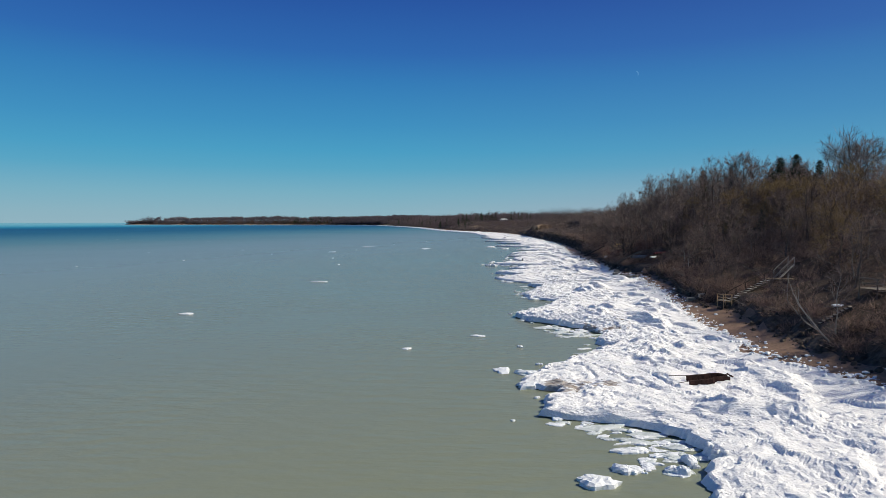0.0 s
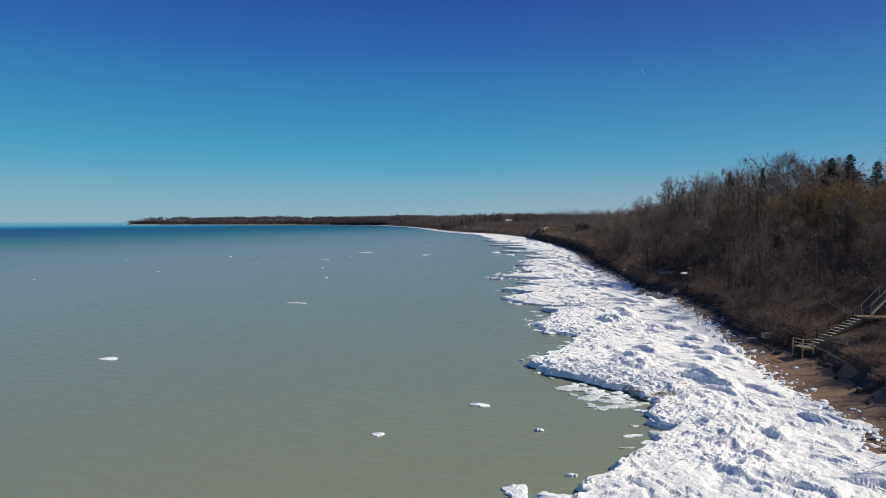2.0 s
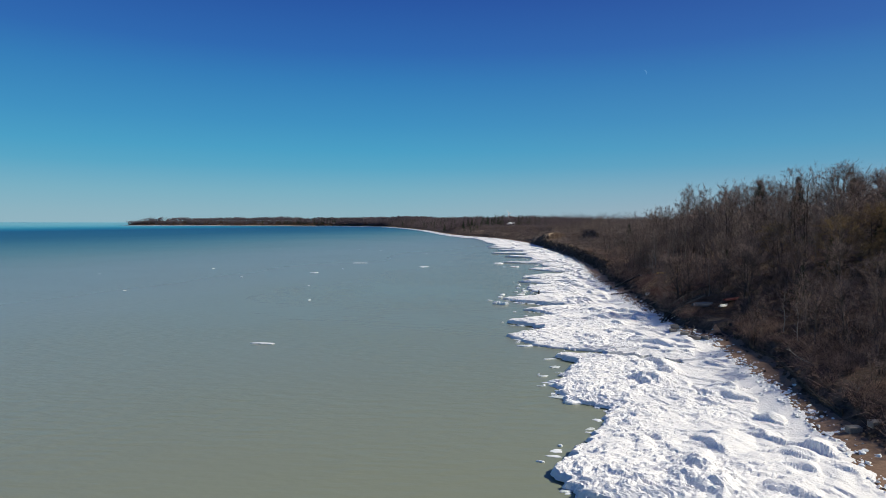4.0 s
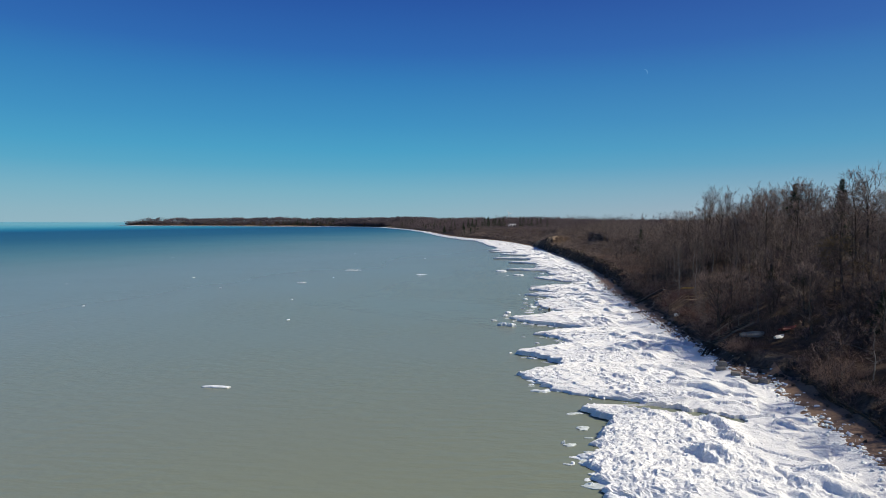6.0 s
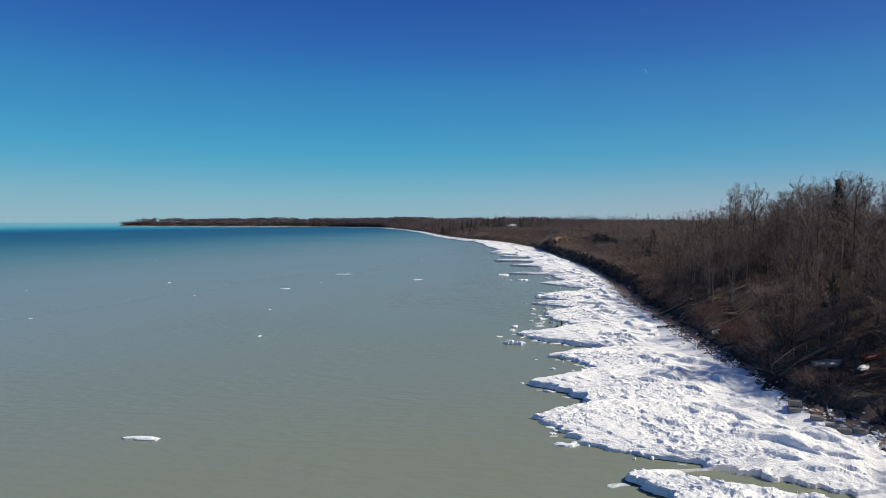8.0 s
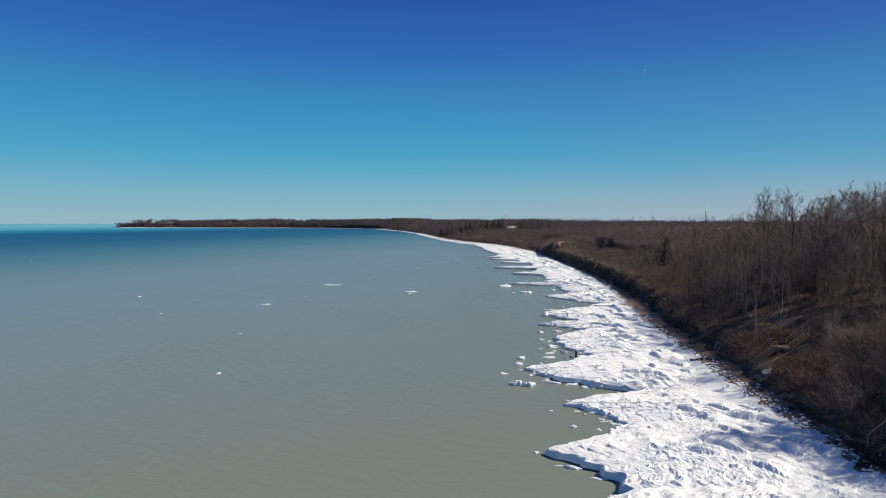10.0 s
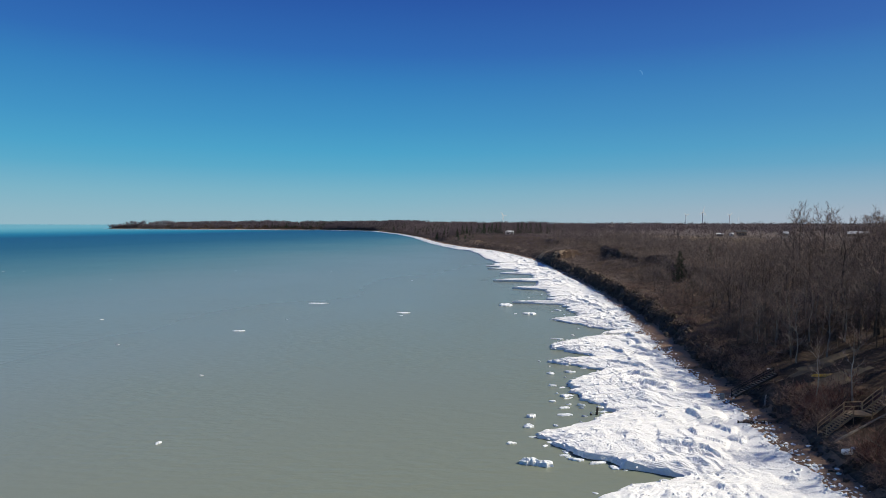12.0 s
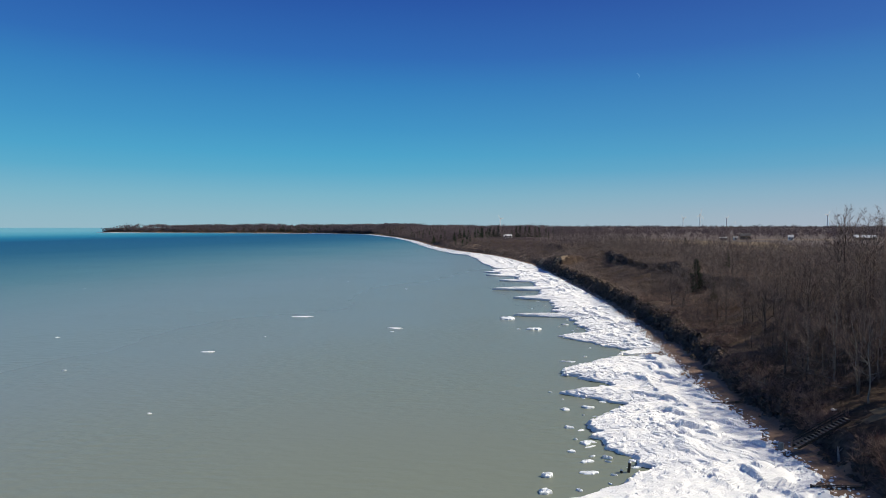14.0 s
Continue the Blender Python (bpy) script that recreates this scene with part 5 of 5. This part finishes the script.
staircase((48.4, 163.8, 4.6), (50.8, 164.2, 6.2), 1.2, M_NEWWOOD, M_NEWWOOD, "tan timber stairs rising to the camp clearing")


# ---- boats and loose things on the slope ----
def boat(x, y, length, beam_w, height, turn, mat, label, over=True, name="rowing_boat", tilt=6):
    """An overturned open hull: lofted shell with a keel and gunwale."""
    root = thing(name, pose(x, y, zg(x, y) + (0.02 if over else 0.1), tilt, 0, turn), label, "boat")
    V, F, n, m = [], [], 13, 9
    for k in range(n):
        f = k / (n - 1)
        w = beam_w / 2 * (math.sin(math.pi * min(0.97, 0.10 + 0.88 * f)) ** 0.7)
        hgt = height * (0.8 + 0.2 * math.sin(math.pi * f))
        for j in range(m):
            a = math.pi * j / (m - 1)
            V.append(((f - 0.5) * length, -math.cos(a) * w, (math.sin(a) ** 0.8) * hgt if over else height - (math.sin(a) ** 0.8) * hgt))
    for k in range(n - 1):
        for j in range(m - 1):
            F.append((k * m + j, k * m + j + 1, (k + 1) * m + j + 1, (k + 1) * m + j))
    F += [tuple(range(m)), tuple((n - 1) * m + j for j in reversed(range(m)))]
    part("hull", mesh_of("hull", V, F, mat, smooth_shade=True), root)
    top = height if over else 0.0
    beam("keel", (-length * 0.42, 0, top * 0.98), (length * 0.42, 0, top * 0.98), 0.04, 0.05, mat, root)
    for s in (-1, 1):
        zz = 0.03 if over else height
        beam("gunwale", (-length * 0.38, s * beam_w * 0.47, zz), (length * 0.38, s * beam_w * 0.47, zz), 0.05, 0.05, M_WOOD, root)
    return root


boat(44.6, 128.8, 2.7, 0.8, 0.34, 38, M_WHITE, "white overturned rowing boat lying on the slope")
boat(42.6, 131.0, 4.4, 1.5, 0.55, 12, M_BOATBLUE, "grey-blue overturned boat lying on the slope")
boat(46.6, 130.4, 4.2, 0.8, 0.35, 32, M_RED, "red overturned canoe on the slope", name="canoe")
boat(51.9, 176.9, 3.3, 0.65, 0.3, 6, M_YELLOW, "yellow kayak lying in the camp clearing", name="kayak")


def log(x, y, length, r, turn, mat, label, rise=0.0, name="driftwood_log"):
    rnd = random.Random(int(x * 100 + y))
    V, F = [], []
    pts = [Vector((length * k / 5, rnd.gauss(0, 0.05) * length * 0.15, math.sin(math.radians(rise)) * length * k / 5)) for k in range(6)]
    tube(V, F, pts, [r * (1 - 0.12 * k) for k in range(6)], 7)
    F.append(tuple(reversed(range(7))))
    F.append(tuple(35 + k for k in range(7)))
    for k in range(4):
        p = pts[rnd.randint(1, 4)]
        d = Vector((rnd.uniform(-0.3, 1), rnd.uniform(-1, 1), rnd.uniform(0.1, 0.8))).normalized()
        tube(V, F, [p, p + d * rnd.uniform(0.2, 0.8)], [r * 0.35, r * 0.1], 4)
    ob = new(name, mesh_of(name, V, F, mat, smooth_shade=True))
    ob.matrix_world = pose(x, y, zg(x, y) + r * 0.7, 0, 0, turn)
    return tagged(ob, label, "log")


log(42.6, 160.1, 7.4, 0.16, 16, M_WOOD, "grey fallen log lying up the slope", 20)
log(39.8, 156.6, 2.6, 0.13, -40, M_DARKWOOD, "dark driftwood plank on the beach")
log(39.0, 128.6, 3.6, 0.09, 25, M_WOOD, "grey weathered pole in a lumber heap", 6)
log(38.8, 129.4, 3.2, 0.08, -8, M_WOOD, "grey weathered pole in a lumber heap", 4)
log(39.4, 128.0, 2.8, 0.08, 50, M_WOOD, "grey weathered pole in a lumber heap", 8)
log(37.4, 122.8, 3.4, 0.09, 62, M_WOOD, "pale driftwood branch beside concrete blocks", 10)
log(38.2, 119.0, 2.6, 0.08, 120, M_WOOD, "pale driftwood branch at the bluff foot", 8)
log(43.4, 168.0, 4.0, 0.12, 35, M_WOOD, "grey fallen log on the slope", 14)
log(47.9, 180.6, 1.8, 0.10, 8, M_NEWWOOD, "pale board resting at the head of stairs", 12)
log(44.0, 176.0, 2.4, 0.14, 60, M_PALE, "bleached driftwood stump on the bank", 18)



def fallen_branch(x, y, length, turn, rise, mat, label):
    """A dead crooked branch with forks lying on the slope."""
    rnd = random.Random(int(x * 37 + y * 11))
    V, F = [], []
    p, d, pts = Vector((0, 0, 0)), Vector((1, 0, math.tan(math.radians(rise)))).normalized(), []
    for k in range(7):
        pts.append(p.copy())
        d = (d + Vector((rnd.gauss(0, 0.12), rnd.gauss(0, 0.2), rnd.gauss(0.0, 0.12)))).normalized()
        p = p + d * length / 6
    r = 0.022 * length ** 0.7
    tube(V, F, pts, [r * (1 - 0.13 * k) for k in range(7)], 5)
    for k in range(6):
        j = rnd.randint(1, 5)
        e = (d + Vector((rnd.gauss(0, 0.5), rnd.gauss(0, 0.7), rnd.uniform(0, 0.6)))).normalized()
        q = pts[j] + e * length * rnd.uniform(0.12, 0.25)
        tube(V, F, [pts[j], q, q + (e + Vector((0, 0, 0.3))).normalized() * length * 0.12], [r * 0.5, r * 0.3, 0.006], 4)
    ob = new("fallen_branch", mesh_of("fallen_branch", V, F, mat, smooth_shade=True))
    ob.matrix_world = pose(x, y, zg(x, y) + 0.05, 0, 0, turn)
    return tagged(ob, label, "branch", "fallen branches")


fallen_branch(30.9, 48.4, 5.6, 146, 40, M_PALE, "pale dead tree leaning out over the beach")
fallen_branch(31.6, 50.6, 3.6, 160, 24, M_PALE, "pale dead branch leaning out over the beach")
plant("pale", 31.9, 49.2, 0.56)
RF = random.Random(77)
for k in range(46):
    y = RF.uniform(40, 205)
    x = float(foot_x(y)) + RF.uniform(0.3, 15)
    if is_clear(x, y, 0.5):
        fallen_branch(x, y, RF.uniform(1.8, 3.8), RF.uniform(90, 260), RF.uniform(5, 28), RF.choice((M_PALE, M_WOOD, M_WOOD)), "bleached dead branch caught in the slope brush")

block = box_mesh("concrete_block", 1.05, 0.6, 0.5, M_CONCRETE, 0.03)


def concrete_block(x, y, z, turn, tilt=0):
    ob = new("concrete_block", block)
    ob.matrix_world = pose(x, y, z, tilt, 0, turn)
    return tagged(ob, "pale grey concrete block at the foot of the bluff", "block", "concrete blocks")


for bx, by, turn, lift in ((34.9, 124.9, -12, 0), (35.6, 125.9, -12, 0), (35.2, 125.3, -14, 0.5), (35.7, 122.6, -35, 0), (36.0, 120.8, -25, -0.1), (36.2, 119.5, -40, 0), (37.3, 119.1, -52, 0.0), (32.4, 80.6, 5, 0), (33.8, 80.2, 8, 0)):
    concrete_block(bx + 0.5, by, max(zg(bx + 0.5, by), ice_top(bx + 0.5, by) - 0.15 if bx + 0.5 < float(inner_x(by)) + 1.0 else -9) + lift - 0.04, turn, 4 if lift == 0 else 0)


def groyne(x0, y0, x1, y1, h, label):
    """A low plank wall between stakes across the beach."""
    a, b = Vector((x0, y0, zg(x0, y0) - 0.25)), Vector((x1, y1, zg(x1, y1) - 0.25))
    root = thing("groyne", Matrix.Translation(a), label, "groyne")
    for k in range(3):
        o = Vector((0, 0, h * (k + 0.5) / 3 + 0.15))
        beam("plank", o, o + b - a, h / 3 - 0.012, 0.07, M_DARKWOOD, root)
    for k in range(4):
        p = (b - a) * (k / 3) + Vector((0, -0.1, -0.3))
        beam("stake", p, p + Vector((0, 0, h + 0.5)), 0.12, 0.12, M_DARKWOOD, root)
    return root


groyne(38.6, 171.9, 42.4, 170.2, 0.45, "low dark plank groyne crossing the beach")
groyne(41.4, 199.0, 45.6, 197.5, 0.4, "low dark plank groyne crossing the beach")


for k in range(9):
    y0, y1 = 84 + 3.8 * k, 84 + 3.8 * (k + 1) - 0.05
    wall = groyne(float(foot_x(y0)) + 0.15, y0, float(foot_x(y1)) + 0.15, y1, 0.75, "dark timber revetment along the foot of the bluff")
    wall.name = "timber_revetment"
    tagged(wall, category="retaining wall", group="timber revetments")


def barrel(x, y, mat, label, tilt=0):
    bm = bmesh.new()
    bmesh.ops.create_cone(bm, cap_ends=True, segments=18, radius1=0.28, radius2=0.28, depth=0.88)
    bmesh.ops.bevel(bm, geom=[e for e in bm.edges if len(e.link_faces) == 2 and e.calc_face_angle() > 1], offset=0.03, segments=2, affect="EDGES")
    me = bpy.data.meshes.new("barrel")
    bm.to_mesh(me)
    bm.free()
    me.materials.append(mat)
    ob = new("barrel", me)
    ob.matrix_world = pose(x, y, zg(x, y) + 0.40, tilt, 0, 20)
    return tagged(ob, label, "barrel")


barrel(41.0, 181.2, M_BOATBLUE, "faded blue barrel at the foot of stairs")
barrel(42.2, 157.6, M_WHITE, "white plastic barrel lying in the brush", 70)


# low snow-coloured lumps standing in for white things on the slope
for x, y, sx, sy in ((36.7, 56.2, 1.7, 1.1), (43.0, 157.9, 0.8, 0.6), (49.6, 185.5, 0.9, 0.6)):
    ob = floe(x, y, sx, sy, 0.16, M_SNOW, label="small low white patch lying on the slope")
    ob.location.z = zg(x, y) + 0.05
    ob.name = "snow_patch"
    tagged(ob, category="snow", group="snow patches")


# ---- pilings in the water ----
def piling(x, y, h, r, tilt, label):
    root = thing("piling", pose(x, y, -0.8, tilt, 4, 0), label, "piling")
    V, F = [], []
    tube(V, F, [Vector((0, 0, 0)), Vector((0, 0, h * 0.5)), Vector((0, 0, h))], [r, r * 0.97, r * 0.92], 10)
    F.append(tuple(20 + k for k in range(10)))
    part("shaft", mesh_of("shaft", V, F, M_DARKWOOD, smooth_shade=False), root)
    V, F = [], []
    tube(V, F, [Vector((0, 0, h)), Vector((0, 0, h + 0.08)), Vector((0, 0, h + 0.13))], [r * 1.02, r * 0.9, r * 0.3], 10)
    part("snow_cap", mesh_of("snow_cap", V, F, M_SNOW, smooth_shade=True), root, "small white cap of ice")
    return root


piling(23.0, 177.4, 1.9, 0.16, 8, "dark wooden piling with an ice cap")
piling(22.2, 177.1, 1.05, 0.15, 0, "short dark wooden piling stump with an ice cap")


# ---- rusted hull stranded on the ice ----
def wreck():
    z = ice_top(18.4, 42.2)
    root = thing("wrecked_hull", pose(18.6, 42.3, z + 0.12, 2, -3, 8) @ Matrix.Scale(0.82, 4), "rusted broken steel hull half buried in shore ice", "wreck")

    def plate(name, x0, x1, y, h, cut):
        bm = bmesh.new()
        n = 10
        rows = []
        for k in range(n + 1):
            x = x0 + (x1 - x0) * k / n
            top = h * (1 - cut * max(0, (k / n - 0.75) / 0.25)) * (1 - 0.05 * (k % 3 == 1))
            bulge = 0.015 * math.sin(k * 1.3)
            rows.append([bm.verts.new((x, y + bulge + dy, zz)) for dy in (-0.03, 0.03) for zz in (-0.25, top)])
        for r0, r1 in zip(rows, rows[1:]):
            for a, b in ((0, 1), (3, 2), (1, 3), (2, 0)):
                bm.faces.new((r0[a], r0[b], r1[b], r1[a]))
        bm.faces.new((rows[0][0], rows[0][2], rows[0][3], rows[0][1]))
        bm.faces.new((rows[-1][0], rows[-1][1], rows[-1][3], rows[-1][2]))
        me = bpy.data.meshes.new(name)
        bm.to_mesh(me)
        bm.free()
        me.materials.append(M_RUST)
        part(name, me, root)

    plate("side_plate", -1.7, 2.1, 0.55, 0.46, 0.55)
    plate("side_plate", -2.05, 0.25, -0.55, 0.36, 0.1)
    plate("inner_plate", 0.4, 2.1, 0.12, 0.24, 0.5)
    for k in range(8):
        beam("rib", (-1.6 + 0.5 * k, 0.49, -0.2), (-1.6 + 0.5 * k, 0.49, 0.42 - 0.03 * k), 0.05, 0.05, M_RUST, root)
    for k in range(5):
        beam("rib", (-1.95 + 0.5 * k, -0.61, -0.2), (-1.95 + 0.5 * k, -0.61, 0.34), 0.05, 0.05, M_RUST, root)
    beam("rod", (-3.1, 0.9, 0.46), (-1.5, 0.55, 0.43), 0.05, 0.05, M_RUST, root)
    beam("rod", (-2.9, -0.3, 0.15), (-1.9, -0.5, 0.32), 0.05, 0.05, M_RUST, root)
    beam("bow_bar", (2.05, 0.55, 0.3), (2.5, 0.3, 0.02), 0.07, 0.12, M_RUST, root)
    beam("bow_bar", (2.05, 0.12, 0.22), (2.5, 0.3, 0.02), 0.07, 0.10, M_RUST, root)


wreck()


# ---- buildings inland ----
def house(x, y, sx, sy, wall_h, roof_h, turn, wall, roof, label, windows=3, name="house"):
    root = thing(name, pose(x, y, zg(x, y) - 0.2, 0, 0, turn), label, "building")
    part("wall", box_mesh("wall", sx, sy, wall_h, wall, 0.03), root)
    V = [(-sx / 2 - 0.4, -sy / 2 - 0.4, wall_h), (sx / 2 + 0.4, -sy / 2 - 0.4, wall_h), (sx / 2 + 0.4, sy / 2 + 0.4, wall_h), (-sx / 2 - 0.4, sy / 2 + 0.4, wall_h),
         (-sx / 2 - 0.4, 0, wall_h + roof_h), (sx / 2 + 0.4, 0, wall_h + roof_h)]
    part("roof", mesh_of("roof", V, [(0, 1, 5, 4), (2, 3, 4, 5), (0, 4, 3), (1, 2, 5), (3, 2, 1, 0)], roof), root)
    pane = box_mesh("window", 1.1, 0.08, 1.2, M_WINDOW, 0.01)
    sill = box_mesh("sill", 1.3, 0.2, 0.08, wall, 0.01)
    for k in range(windows):
        win = part("window", pane, root, "", pose(-sx / 2 + sx * (k + 0.5) / windows, -sy / 2 - 0.03, wall_h * 0.4))
        part("sill", sill, win, "", pose(0, -0.08, -0.08))
    part("door", box_mesh("door", 1.0, 0.1, 2.0, M_WINDOW, 0.02), root, "", pose(sx * 0.18, -sy / 2 - 0.03, 0.2))
    return root


house(77, 770, 7, 6, 2.4, 1.8, 12, M_WHITE, M_METALROOF, "small white house above the distant bluff")
house(73, 757, 4, 4, 2.2, 1.0, 12, M_WHITE, M_METALROOF, "white shed beside the distant house", 2, "shed")
house(263, 672, 5.5, 5, 2.0, 1.0, -20, M_WINDOW, M_METALROOF, "long low farm building with a pale roof", 4, "barn")
house(270, 664, 3.0, 3.0, 2.4, 1.0, -20, M_WHITE, M_WHITE, "small white farm shed", 1, "shed")
house(325, 672, 4, 4, 3.0, 1.6, -25, M_WHITE, M_METALROOF, "small white farmhouse in the dry field", 2)
house(396, 676, 17, 8, 2.6, 2.4, -30, M_CLAY, M_METALROOF, "large barn with a long pale metal roof", 5, "barn")
house(292, 690, 9, 7, 3.4, 2.4, -20, M_CLAY, M_DARKROOF, "tan farmhouse with a dark roof beyond the field", 4)


# ---- wind turbines on the horizon ----
def turbine(x, y, scale, spin, turn):
    root = thing("wind_turbine", pose(x, y, zg(x, y), 0, 0, turn) @ Matrix.Scale(scale, 4), "white wind turbine far inland on the horizon", "wind turbine", "wind turbines")
    V, F = [], []
    tube(V, F, [Vector((0, 0, 0)), Vector((0, 0, 45)), Vector((0, 0, 90))], [3.8, 3.2, 2.6], 12)
    part("tower", mesh_of("tower", V, F, M_WHITE, smooth_shade=True), root)
    part("nacelle", box_mesh("nacelle", 4, 10, 4, M_WHITE, 0.8), root, "", pose(0, 1, 89))
    V, F = [], []
    tube(V, F, [Vector((0, -3, 91)), Vector((0, -5.5, 91)), Vector((0, -7, 91))], [2.0, 1.8, 0.3], 10)
    hub = part("hub", mesh_of("hub", V, F, M_WHITE, smooth_shade=True), root)
    V = [(-1.6, 0, 0), (1.6, 0, 0), (3.4, 0, 10), (-2.6, 0, 10), (-1.5, 0, 44), (1.0, 0, 44), (0, 1.2, 0), (0.2, 1.0, 10), (0, 0.4, 44)]
    F = [(0, 1, 2, 3), (3, 2, 5, 4), (1, 6, 7, 2), (6, 0, 3, 7), (2, 7, 8, 5), (7, 3, 4, 8)]
    blade_me = mesh_of("rotor_blade", V, F, M_WHITE)
    for k in range(3):
        part("rotor_blade", blade_me, hub, "", pose(0, -5.2, 91) @ Matrix.Rotation(radians(spin + 120 * k), 4, "Y"))
    return root


turbine(1813, 4350, 0.98, 10, 30)
turbine(1755, 4500, 0.72, 70, 30)
turbine(2069, 4500, 0.72, 50, 30)
turbine(2415, 3900, 0.88, 35, 30)
turbine(448, 4600, 0.70, 80, 30)
turbine(2179, 4600, 0.40, 20, 30)


# ---- the pale day moon ----
def day_moon():
    """A thin pale crescent hung far behind everything: the sunlit limb as a flat, self-glowing shape."""
    m = bpy.data.materials.new("moonlight")
    m.use_nodes = True
    t = m.node_tree
    t.nodes.clear()
    em = t.nodes.new("ShaderNodeEmission")
    em.inputs[0].default_value, em.inputs[1].default_value = (0.085, 0.27, 0.56, 1), 1.0
    o = t.nodes.new("ShaderNodeOutputMaterial")
    t.links.new(em.outputs[0], o.inputs[0])
    n, R = 16, 21.0
    V = [(R * math.cos(a), 0, R * math.sin(a)) for a in (math.pi * (k / n - 0.5) for k in range(n + 1))]
    V += [(R * 0.55 * math.cos(a), 0, R * math.sin(a)) for a in (math.pi * (k / n - 0.5) for k in range(1, n))]
    F = [(k, k + 1, n + 1 + k, n + k) for k in range(1, n - 1)] + [(0, 1, n + 1), (n - 1, n, 2 * n - 1)]
    ob = new("moon", mesh_of("moon", V, F, m))
    ob.matrix_world = pose(1408, 4500, 1086, 0, -28, 0)
    tagged(ob, "faint pale crescent day moon in the sky", "moon", kind="structure")


day_moon()
